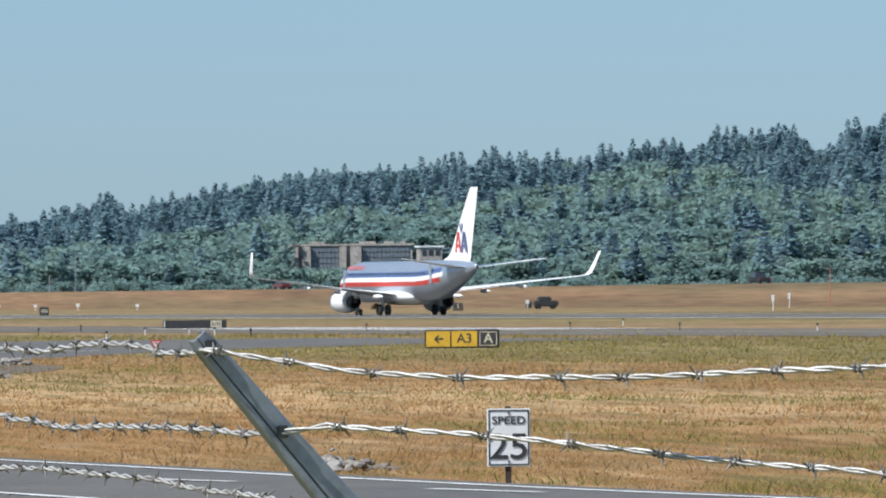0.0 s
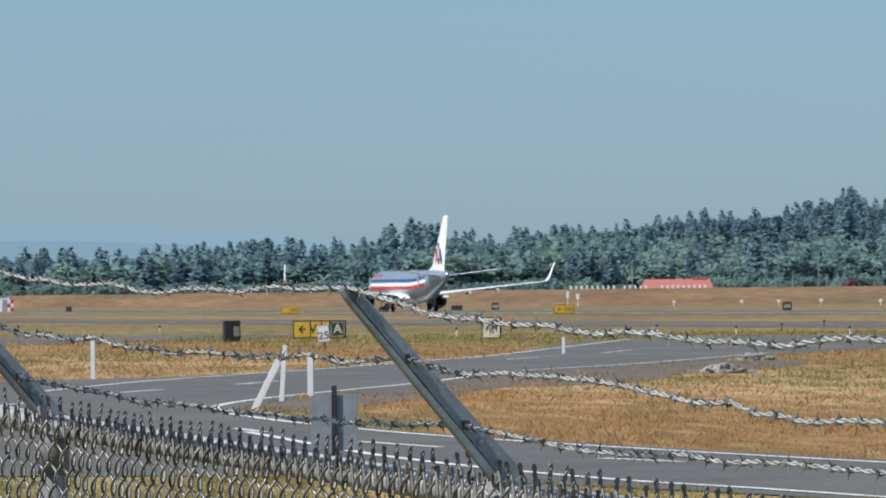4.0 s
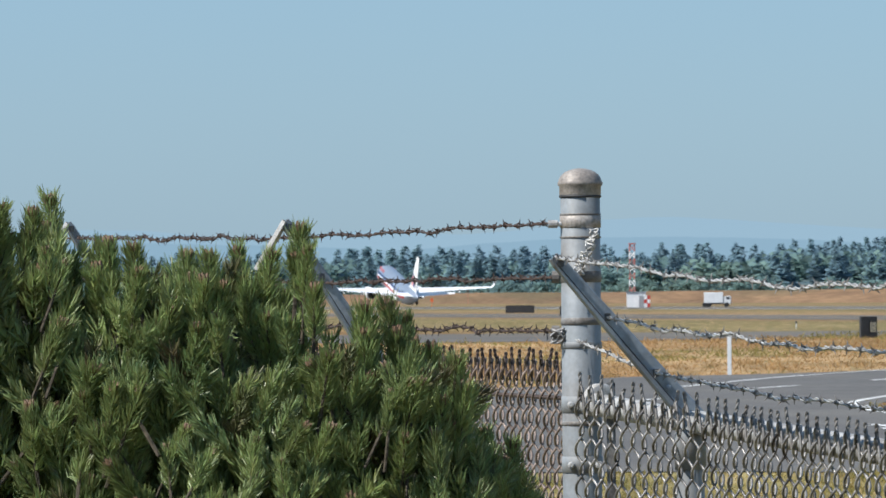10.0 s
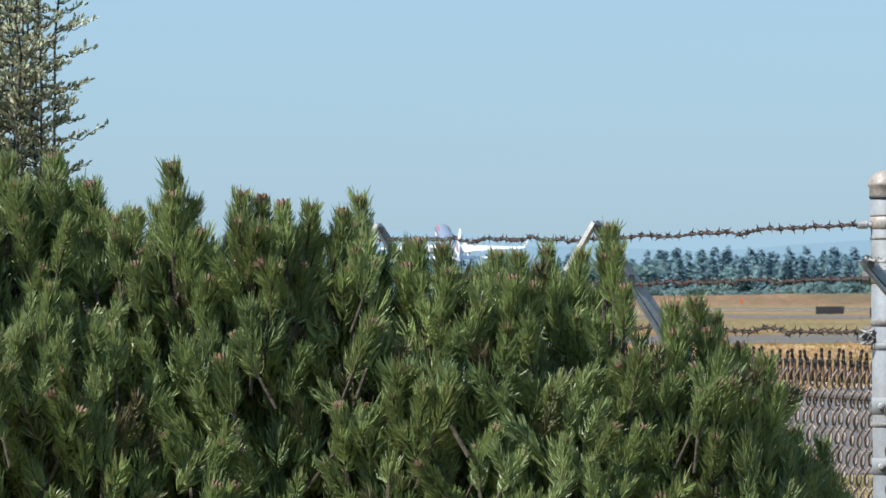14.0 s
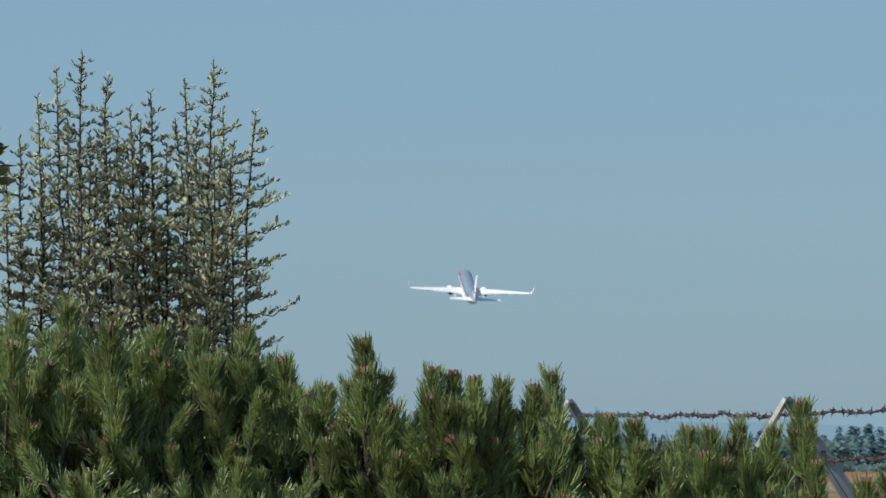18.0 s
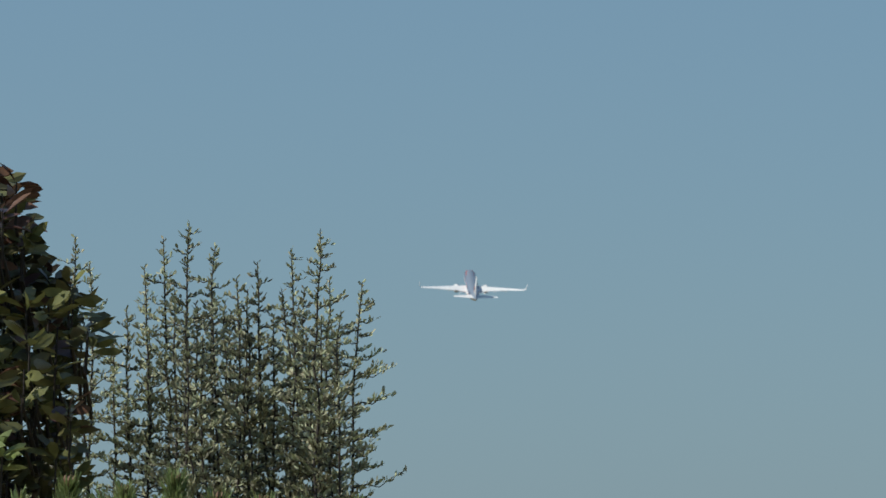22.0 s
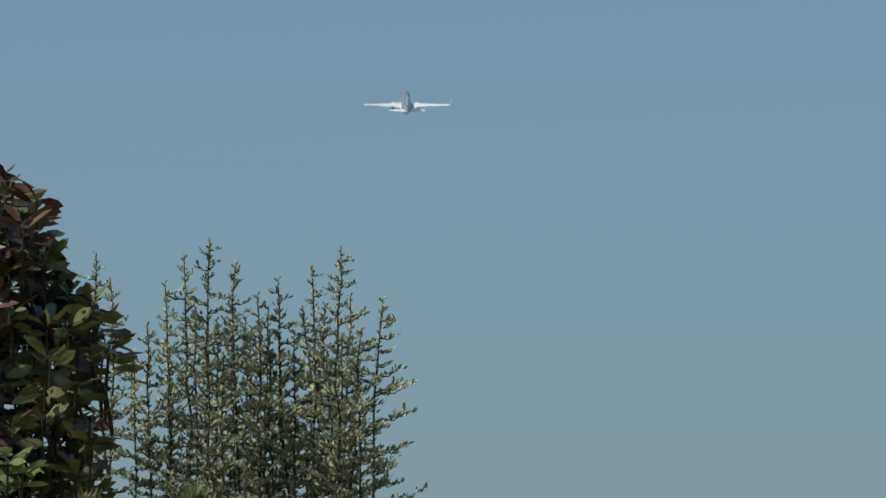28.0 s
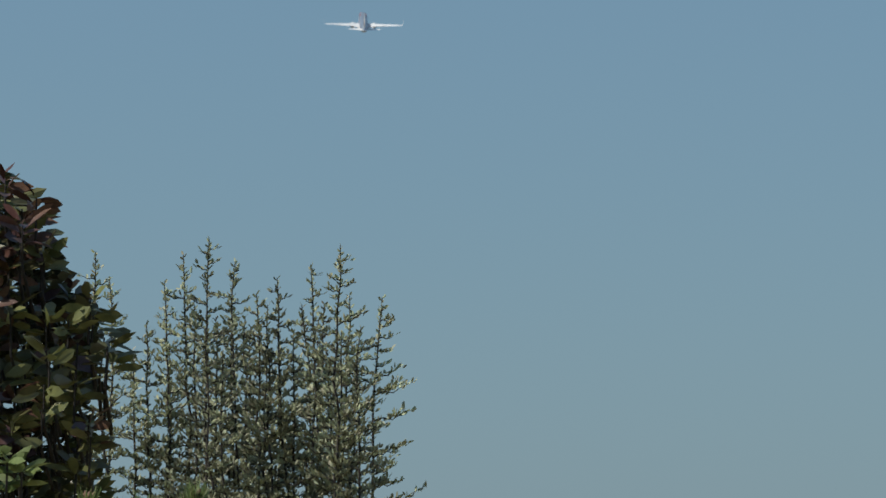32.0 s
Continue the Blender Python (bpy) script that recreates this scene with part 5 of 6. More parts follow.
        sup = [Vector((-0.008, 12.64, (1.985, 1.93, 1.872)[i]))] + sup
        if i == 1:
            sup = sup[1:]
        barbed_wire(sup, 20 + i, M_WIRE, BARB_NEW, "bright galvanised barbed wire strung between arms")
    for i, z in enumerate((2.082, 1.985, 1.889)):
        sup = [Vector((-0.05, 12.672, z))]
        for b, t in old:
            f = (0.11, 0.41, 0.71)[i]
            q = t.lerp(b, f) + ALONG * 0.006
            sup.append(q)
        barbed_wire(sup, 40 + i, M_RUST, BARB_OLD, "rusty dark barbed wire on the older fence", spacing=0.076)


# ---- the airliner ----
def foil(y_le, chord, thick, x, z, n=10):
    """A wing section in the plane x, nose towards +Y."""
    up, lo = [], []
    for i in range(n + 1):
        t = (1 - math.cos(math.pi * i / n)) / 2
        h = thick * chord * 2.6 * (0.2969 * t ** 0.5 - 0.126 * t - 0.3516 * t ** 2 + 0.2843 * t ** 3 - 0.1015 * t ** 4)
        up.append((x, y_le - t * chord, z + h * 1.15))
        lo.append((x, y_le - t * chord, z - h * 0.75))
    return up + lo[-2:0:-1]


def fus_section(y):
    """Half width, half height and centre height of the body at y."""
    keys = [(19.6, 0.02, 0.02, 2.75), (19.3, 0.42, 0.42, 2.78), (18.5, 0.88, 0.9, 2.87), (17.2, 1.35, 1.42, 3.03), (15.6, 1.7, 1.82, 3.2), (13.6, 1.88, 2.0, 3.3), (-6.0, 1.88, 2.0, 3.3), (-9.0, 1.78, 1.86, 3.46), (-12.0, 1.45, 1.5, 3.85), (-15.0, 0.98, 1.06, 4.25), (-17.2, 0.55, 0.62, 4.5), (-18.3, 0.28, 0.32, 4.62), (-18.6, 0.12, 0.14, 4.66)]
    ys = [-k[0] for k in keys]
    return [float(np.interp(-y, ys, [k[i] for k in keys])) for i in (1, 2, 3)]


def fus_ring(y, n=36, grow=0.0):
    a, b, c = fus_section(y)
    return [((a + grow) * math.cos(2 * math.pi * i / n), y, c + (b + grow) * math.sin(2 * math.pi * i / n)) for i in range(n)]


def build_airliner():
    g = thing("airliner", pose(0, 0, 0), "twin-engined silver airliner with red, white and blue stripes", "airplane")
    ys = [19.6, 19.45, 19.3, 18.9, 18.5, 17.9, 17.2, 16.4, 15.6, 14.6, 13.6] + [13.6 - 1.4 * i for i in range(1, 15)] + [-7.5, -9, -10.5, -12, -13.5, -15, -16.2, -17.2, -17.8, -18.3, -18.6]
    bm = rings(bmesh.new(), [fus_ring(y) for y in ys])
    bmesh.ops.recalc_face_normals(bm, faces=bm.faces)
    body = part("fuselage", bm, M_POLISH, g, "polished bare-metal fuselage", smooth=True)

    def stripe(name, z0, z1, m, y0, y1):
        for s in (1, -1):
            V, rows = [], 0
            y = y0
            pts = [y0 + (y1 - y0) * i / 60 for i in range(61)]
            for y in pts:
                a, b, c = fus_section(y)
                shift = (c - 3.3) * 0.75
                for q in range(4):
                    z = z0 + (z1 - z0) * q / 3 + shift
                    h = max(-0.999, min(0.999, (z - c) / (b + 0.012)))
                    V.append((s * (a + 0.012) * math.sqrt(1 - h * h), y, c + (b + 0.012) * h))
            Fc = [(i * 4 + q, i * 4 + q + 1, (i + 1) * 4 + q + 1, (i + 1) * 4 + q) for i in range(60) for q in range(3)]
            part(name, mesh_of(name, V, Fc, m, True), m, body)
    stripe("blue_stripe", 3.72, 4.22, M_BLUE, 17.6, -12.2)
    stripe("white_stripe", 3.30, 3.72, M_WHITE, 18.0, -12.6)
    stripe("red_stripe", 2.86, 3.30, M_RED, 17.9, -12.0)
    # titles as plain bars
    for s in (1, -1):
        for i in range(7):
            y = 15.4 - 0.85 * i
            a, b, c = fus_section(y)
            z = 4.72
            h = (z - c) / b
            bar = part("title_bar", boxed(0.03, 0.6, 0.52, 0.01), M_PINK, body)
            bar.matrix_local = pose(s * (a * math.sqrt(1 - h * h) + 0.012), y, z, 0, -s * 45, 0)
    # cabin windows, cockpit glass and doors
    win = mesh_of("window", [(0, -0.13, -0.18), (0, 0.13, -0.18), (0, 0.13, 0.18), (0, -0.13, 0.18), (0.02, -0.11, -0.16), (0.02, 0.11, -0.16), (0.02, 0.11, 0.16), (0.02, -0.11, 0.16)],
                  [(4, 5, 6, 7), (0, 1, 5, 4), (1, 2, 6, 5), (2, 3, 7, 6), (3, 0, 4, 7)], M_DGLASS)
    for s in (1, -1):
        for i in range(40):
            y = 13.2 - 0.56 * i
            a, b, c = fus_section(y)
            h = (3.98 - c) / b
            w = new("window", win)
            w.parent = body
            w.matrix_local = pose(s * (a * math.sqrt(max(0, 1 - h * h)) + 0.008), y, 3.98, 0, 0, 0 if s > 0 else 180)
        for y in (14.6, -10.0):
            a, b, c = fus_section(y)
            part("door", boxed(0.04, 0.85, 1.8, 0.01, at=(s * (a - 0.005), y, 3.7 + (c - 3.3))), M_POLISH, body)
        for k in range(2):
            y = 17.4 - 0.7 * k
            a, b, c = fus_section(y)
            part("cockpit_glass", boxed(0.06, 0.6, 0.42, 0.02, at=(s * a * 0.86, y, c + b * 0.52)), M_DGLASS, body)
    # wing-body fairing
    bm = rings(bmesh.new(), [[(w * math.cos(2 * math.pi * i / 20), y, 1.85 + h * math.sin(2 * math.pi * i / 20)) for i in range(20)] for y, w, h in ((8.6, 0.2, 0.1), (7.2, 1.5, 0.5), (4, 2.1, 0.8), (-1, 2.16, 0.85), (-3.6, 1.7, 0.6), (-5.6, 0.3, 0.12))])
    bmesh.ops.recalc_face_normals(bm, faces=bm.faces)
    part("wing_fairing", bm, M_GREYWING, g, smooth=True)
    for s in (1, -1):
        # wing: kinked trailing edge, dihedral
        sec = [(1.2, 7.1, 8.6, 0.14, 2.0), (1.9, 6.6, 7.8, 0.135, 2.06), (5.6, 4.35, 4.55, 0.12, 2.5), (11.0, 1.35, 3.0, 0.11, 3.1), (16.6, -1.75, 1.62, 0.10, 3.72), (17.15, -2.1, 1.5, 0.09, 3.83)]
        bm = rings(bmesh.new(), [foil(y, c, t, s * x, z) for x, y, c, t, z in sec])
        bmesh.ops.recalc_face_normals(bm, faces=bm.faces)
        wing = part("wing", bm, M_GREYWING, g, "light grey swept wing", smooth=True)
        rows = []
        for x, z, y, c in ((17.12, 3.82, -2.1, 1.5), (17.38, 4.0, -2.35, 1.38), (17.55, 4.35, -2.75, 1.2), (17.72, 5.2, -3.6, 0.85), (17.9, 6.2, -4.5, 0.52)):
            rows.append([(s * (x + 0.045 * c * math.sin(2 * math.pi * i / 12)), y - c / 2 + c / 2 * math.cos(2 * math.pi * i / 12), z) for i in range(12)])
        bm = rings(bmesh.new(), rows)
        bmesh.ops.recalc_face_normals(bm, faces=bm.faces)
        part("winglet", bm, M_GREYWING, wing, smooth=True)
        for x, y, L, z in ((4.1, -1.8, 3.2, 2.0), (7.6, -0.2, 3.0, 2.45), (11.2, -1.0, 2.6, 2.86)):
            bm = rings(bmesh.new(), [[(s * x + r * 0.7 * math.cos(2 * math.pi * i / 10), y + L / 2 - L * f, z - 0.12 + r * math.sin(2 * math.pi * i / 10)) for i in range(10)] for f, r in ((0, 0.03), (0.2, 0.18), (0.6, 0.22), (1, 0.03))])
            bmesh.ops.recalc_face_normals(bm, faces=bm.faces)
            part("flap_fairing", bm, M_GREYWING, wing, smooth=True)
        bm = rings(bmesh.new(), [foil(y, c, 0.07, s * x, z) for x, y, c, z in ((2.0, -0.7, 1.0, 1.98), (5.6, 0.2, 0.7, 2.42), (10.6, -1.3, 0.6, 2.96))])
        bmesh.ops.recalc_face_normals(bm, faces=bm.faces)
        part("flap", bm, M_GREYWING, wing, smooth=True)
        # engine
        ex, ez = s * 4.83, 1.36
        eng = part("engine", lathe([(0.86, 5.5), (0.93, 5.62), (1.02, 5.2), (1.08, 4.2), (1.06, 3.0), (0.92, 1.9), (0.80, 1.5), (0.76, 1.55)], 30, "y"), M_WHITE, g, "white engine nacelle", smooth=True)
        eng.location = (ex, 1.9, ez)
        part("intake_lip", lathe([(0.84, 5.45), (0.90, 5.66), (0.97, 5.62), (1.03, 5.2), (1.0, 5.15)], 30, "y"), M_POLISH, eng, smooth=True)
        part("fan", lathe([(0.05, 4.75), (0.86, 4.6), (0.86, 4.7)], 24, "y"), M_DARKMETAL, eng)
        part("exhaust", lathe([(0.70, 2.3), (0.64, 1.2), (0.50, 0.6), (0.46, 0.62), (0.4, 1.2)], 26, "y"), M_DARKMETAL, eng, smooth=True)
        part("exhaust_plug", lathe([(0.42, 1.2), (0.3, 0.6), (0.02, 0.05)], 20, "y"), M_DARKMETAL, eng, smooth=True)
        bm = bmesh.new()
        rings(bm, [[(ex - 0.14, 7.2, ez + 0.95), (ex + 0.14, 7.2, ez + 0.95), (ex + 0.14, 2.4, ez + 0.3), (ex - 0.14, 2.4, ez + 0.3)], [(ex - 0.12, 4.6, ez + 1.12), (ex + 0.12, 4.6, ez + 1.12), (ex + 0.12, 1.6, ez + 0.78), (ex - 0.12, 1.6, ez + 0.78)]])
        bmesh.ops.recalc_face_normals(bm, faces=bm.faces)
        part("pylon", bm, M_WHITE, g)
        # tailplane
        bm = rings(bmesh.new(), [foil(y, c, 0.09, s * x, z) for x, y, c, z in ((0.3, -12.6, 4.4, 4.55), (1.0, -13.1, 4.0, 4.63), (7.1, -17.3, 1.35, 5.38), (7.25, -17.6, 1.0, 5.4))])
        bmesh.ops.recalc_face_normals(bm, faces=bm.faces)
        part("tailplane", bm, M_GREYWING, g, smooth=True)
    # fin with dorsal fillet
    rows = []
    for z, yl, yt, t in ((4.9, -7.4, -16.7, 0.12), (5.3, -9.2, -16.8, 0.2), (5.75, -10.9, -16.95, 0.24), (6.3, -11.7, -17.1, 0.26), (9.0, -14.0, -17.95, 0.2), (12.0, -16.7, -18.85, 0.13), (12.2, -17.1, -18.9, 0.06)):
        c = yl - yt
        prof = [(0.0, 0), (0.06, 0.6), (0.3, 1.0), (0.6, 0.75), (1.0, 0.08)]
        ring = [(t * h, yl - c * f, z) for f, h in prof] + [(-t * h, yl - c * f, z) for f, h in prof[::-1][:-1]]
        rows.append(ring)
    bm = rings(bmesh.new(), rows)
    bmesh.ops.recalc_face_normals(bm, faces=bm.faces)
    fin = part("fin", bm, M_WHITE, g, "white tail fin with red and blue emblem")
    # emblem: one red and one blue split wedge, and a small dark chevron
    for s in (1, -1):
        for y, m in ((-14.1, M_RED), (-15.65, M_BLUE)):
            for q in (-1, 1):
                bm = box(bmesh.new(), 0, 0, 0, 0.03, 0.36, 2.0, m=pose(s * 0.262, y + q * 0.36, 7.0, q * 17, 0, 0))
                part("emblem_wedge", bm, m, fin)
            part("emblem_wedge", boxed(0.03, 0.7, 0.25, at=(s * 0.264, y, 6.65)), m, fin)
        for q in (-1, 1):
            part("emblem_chevron", box(bmesh.new(), 0, 0, 0, 0.03, 0.22, 0.9, m=pose(s * 0.25, -14.9 + q * 0.17, 8.35, -q * 22, 0, 0)), M_BLUE, fin)
    part("tail_cone", lathe([(0.22, 0.5), (0.19, 0.0), (0.1, -0.25), (0.02, -0.28)], 14, "y"), M_DARKMETAL, g, smooth=True).location = (0, -18.45, 4.66)
    # landing gear, which folds after take-off
    legs = []
    for s in (1, -1):
        leg = part("main_gear", lathe([(0.13, 0.1), (0.13, -0.9), (0.09, -0.9), (0.09, -1.6)], 12), M_GREYPAINT, g)
        leg.location = (s * 2.86, 0, 2.05)
        part("axle", box(bmesh.new(), 0, 0, -1.5, 0.9, 0.14, 0.14), M_GREYPAINT, leg)
        for x in (-0.43, 0.43):
            w = part("wheel", lathe([(0.2, -0.19), (0.48, -0.19), (0.56, -0.1), (0.56, 0.1), (0.48, 0.19), (0.2, 0.19)], 22, "y"), M_TYRE, leg)
            w.matrix_local = pose(x, 0, -1.49, 0, 0, 90)
        part("gear_door", boxed(0.05, 0.7, 1.2, 0.01, at=(s * 0.2, 0, -0.6)), M_GREYWING, leg)
        legs.append((leg, s))
    nose = part("nose_gear", lathe([(0.1, 0.1), (0.1, -0.7), (0.07, -0.7), (0.07, -1.45)], 12), M_GREYPAINT, g)
    nose.location = (0, 15.6, 1.8)
    for x in (-0.22, 0.22):
        w = part("wheel", lathe([(0.12, -0.1), (0.3, -0.1), (0.35, 0), (0.3, 0.1), (0.12, 0.1)], 18, "y"), M_TYRE, nose)
        w.matrix_local = pose(x, 0, -1.45, 0, 0, 90)
    part("gear_door", boxed(0.5, 0.04, 0.8, 0.01, at=(0, 0.3, -0.1)), M_GREYWING, nose)
    return g, legs, nose


# ---- plants by the fence ----
def shoot_arrays(rng, n, length, needle, spread=0.8, wide=0.00105):
    """A brush-like pine shoot: needles leave the stem at a slant and curve upwards round it."""
    V, Fq = [], []
    for i in range(n):
        f = rng.random() ** 0.75
        z = length * f
        a = rng.uniform(0, 6.2832)
        tilt = spread * rng.uniform(0.55, 1.15) * (1.0 - 0.25 * f * f)
        L = needle * rng.uniform(0.7, 1.2) * (1.1 - 0.2 * f)
        d = np.array([math.cos(a) * math.sin(tilt), math.sin(a) * math.sin(tilt), math.cos(tilt)])
        d2 = d * 0.48 + np.array([rng.gauss(0, 0.14), rng.gauss(0, 0.14), 0.62])
        d2 /= np.linalg.norm(d2)
        s = np.cross(d, (rng.gauss(0, 1), rng.gauss(0, 1), rng.gauss(0, 0.3)))
        s = s / (np.linalg.norm(s) + 1e-9) * wide
        p = np.array([0.003 * math.cos(a), 0.003 * math.sin(a), z])
        q = p + d * L * 0.5
        r = q + d2 * L * 0.5
        b = len(V)
        V += [p - s, p + s, q + s * 1.1, q - s * 1.1, r + s * 0.4, r - s * 0.4]
        Fq += [(b, b + 1, b + 2, b + 3), (b + 3, b + 2, b + 4, b + 5)]
    return np.array(V), np.array(Fq)


# the bush's outline, seen from the car park: bearing and height of its top
BUSH_TOP = [(-2450, 336), (-2200, 336), (-1990, 328), (-1800, 311), (-1640, 276), (-1470, 268), (-1403, 228), (-1330, 182), (-1250, 203), (-1160, 193), (-1060, 179), (-1000, 142), (-935, 164), (-860, 114), (-760, 106), (-680, 92), (-598, 96), (-535, 96), (-518, 60), (-492, 10), (-445, -35), (-380, -40), (-300, -45), (-240, -84), (-200, -174), (-150, -229), (-110, -259), (-70, -428), (-30, -708), (0, -1208)]
BUSH_D = 10.55


def bush_top(x):
    us, vs = zip(*BUSH_TOP)
    return EYE[2] + BUSH_D * (float(np.interp(x / BUSH_D * 12500, us, vs)) - 10) / 12500


def build_pine_bush():
    rng = random.Random(21)
    g = thing("pine_bush", pose(-1.05, 10.75, 0), "dense dark green shrub pine with upright shoots", "bush")
    org = Vector((-1.05, 10.75, 0))
    kinds = []
    for i in range(9):
        v, f = shoot_arrays(rng, 330, rng.uniform(0.07, 0.09), rng.uniform(0.023, 0.028), rng.uniform(0.85, 1.05), 0.00075)
        light = shoot_arrays(rng, 115, 0.07, 0.025, 0.95, 0.00098)
        st, sf = tube_arrays([(0, 0, -0.06), (0, 0, 0), (0, 0, 0.075)], [0.003, 0.003, 0.002], 5)
        nb = 4
        bud, budf = [], []
        for q in range(nb):
            a = 6.28 * q / nb
            bv, bf = tube_arrays([(0.004 * math.cos(a), 0.004 * math.sin(a), 0.074), (0.005 * math.cos(a), 0.005 * math.sin(a), 0.083), (0.006 * math.cos(a), 0.006 * math.sin(a), 0.089)], [0.0032, 0.0040, 0.0010], 4)
            budf.append(bf + len(bud))
            bud += bv.tolist()
        V = np.concatenate([v, st, np.array(bud)])
        faces = f.tolist() + (sf + len(v)).tolist() + (np.concatenate(budf) + len(v) + len(st)).tolist()
        me = bpy.data.meshes.new("shoot")
        me.from_pydata(V.tolist(), [], faces)
        for m in (M_NEEDLE, M_BARK, M_BUD):
            me.materials.append(m)
        idx = [0] * len(f) + [1] * len(sf) + [2] * sum(len(b) for b in budf)
        me.polygons.foreach_set("material_index", idx)
        me.update()
        kinds.append((me, *light))

    def face_y(x, z):
        top = max(bush_top(x), 0.3)
        t = min(1.0, max(0.0, z / top))
        return 10.75 - 0.48 * (1 - t ** 8.0) ** 0.5 + 0.10 * noise.noise((x * 3.1, z * 3.1, 2)) - 0.06 * noise.noise((x * 8, z * 8, 4))

    def put(x, y, z, tilt_y, tilt_x, size, flare=1.0):
        me = rng.choice(kinds)[0]
        ob = new("shoot", me)
        ob.parent = g
        ob.matrix_local = Matrix.Translation(Vector((x, y, z)) - org) @ pose(0, 0, 0, tilt_y, tilt_x, rng.uniform(0, 360)) @ Matrix.Diagonal((size * flare, size * flare, size, 1))
    # single leaders that stand out of the outline
    for u, v, s in ((-503, 142, 1.0), (-503, 70, 0.9), (-598, 101, 1.0), (-935, 196, 1.1), (-970, 172, 0.95), (-1250, 262, 1.25), (-1150, 208, 1.15), (-1110, 198, 1.0), (-1070, 190, 1.05), (-1035, 180, 0.95), (-1403, 228, 1.1), (-1300, 178, 1.0), (-1345, 176, 0.9), (-384, 5, 1.15), (-330, 6, 1.1), (-300, -20, 1.0), (-228, -95, 1.05), (-260, -70, 1.0), (-123, -248, 1.0), (-160, -225, 0.95), (-700, 96, 1.0), (-780, 112, 1.05), (-650, 95, 1.0), (-830, 120, 1.05), (-1797, 324, 1.2), (-1642, 284, 1.15), (-1472, 276, 1.2), (-1560, 268, 1.0), (-1720, 290, 1.05), (-1880, 305, 1.1), (-1990, 322, 1.1), (-560, 92, 1.0), (-860, 112, 1.0)):
        p = polar(u, v + 15, BUSH_D + rng.uniform(-0.1, 0.15))
        put(p.x, p.y, p.z - 0.105 * s, rng.uniform(-6, 10), rng.uniform(-8, 8), s, 1.1)
        put(p.x + rng.uniform(-.012, .012), p.y, p.z - 0.13 * s, rng.uniform(-4, 14), rng.choice((-20, 18)), s * 0.8, 1.0)
        put(p.x + rng.uniform(-.02, .02), p.y - 0.02, p.z - 0.14 * s, rng.uniform(0, 16), rng.uniform(-12, 12), s)
        put(p.x + rng.uniform(-.04, .04), p.y - 0.03, p.z - 0.195 * s, rng.uniform(0, 16), rng.uniform(-12, 12), s)
    # the crown towards the car park
    count = 0
    while count < 200:
        x = rng.uniform(-2.0, 0.02)
        top = bush_top(x)
        z = top - 0.105 - rng.random() ** 1.1 * 0.5
        if z < 1.45 or top < 1.6:
            continue
        y = face_y(x, z)
        put(x, y, z, rng.uniform(2, 40), rng.uniform(-26, 26), rng.uniform(0.75, 1.15))
        count += 1
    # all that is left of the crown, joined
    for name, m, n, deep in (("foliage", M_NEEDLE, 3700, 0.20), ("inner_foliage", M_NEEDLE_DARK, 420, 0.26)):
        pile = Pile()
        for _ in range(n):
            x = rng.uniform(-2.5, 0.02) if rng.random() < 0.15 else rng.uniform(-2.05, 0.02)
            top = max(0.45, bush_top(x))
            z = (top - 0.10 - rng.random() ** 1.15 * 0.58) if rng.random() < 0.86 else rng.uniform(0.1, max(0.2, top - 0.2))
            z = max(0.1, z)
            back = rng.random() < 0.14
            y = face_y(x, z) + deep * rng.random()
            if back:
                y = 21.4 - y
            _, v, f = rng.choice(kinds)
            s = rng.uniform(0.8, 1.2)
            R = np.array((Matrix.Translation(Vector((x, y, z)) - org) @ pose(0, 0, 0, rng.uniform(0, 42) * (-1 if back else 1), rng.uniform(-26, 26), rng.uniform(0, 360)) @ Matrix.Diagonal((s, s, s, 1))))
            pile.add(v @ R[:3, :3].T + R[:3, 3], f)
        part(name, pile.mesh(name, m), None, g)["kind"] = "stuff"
    # near-black hull in the heart of the bush: inner shade put into its colour
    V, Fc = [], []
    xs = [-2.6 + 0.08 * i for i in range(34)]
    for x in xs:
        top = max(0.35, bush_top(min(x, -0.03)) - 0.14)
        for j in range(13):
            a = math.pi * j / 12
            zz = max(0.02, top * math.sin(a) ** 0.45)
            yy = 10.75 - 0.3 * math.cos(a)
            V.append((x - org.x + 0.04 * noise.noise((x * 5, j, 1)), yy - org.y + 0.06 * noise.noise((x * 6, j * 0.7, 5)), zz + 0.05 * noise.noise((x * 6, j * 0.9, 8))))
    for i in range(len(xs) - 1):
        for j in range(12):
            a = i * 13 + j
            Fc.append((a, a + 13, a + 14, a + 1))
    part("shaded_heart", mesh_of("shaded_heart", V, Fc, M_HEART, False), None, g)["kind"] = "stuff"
    for i in range(7):
        x = -1.9 + 0.28 * i
        pile = Pile()
        pile.tube([(0, 0.0, 0), (0.4 * (x + 1.05), 0.02, 0.5), (x + 1.05, rng.uniform(-0.2, 0.1), max(0.6, bush_top(x) - 0.3))], [0.025, 0.014, 0.006], 7)
        part("limb", pile.mesh("limb", M_BARK), None, g)


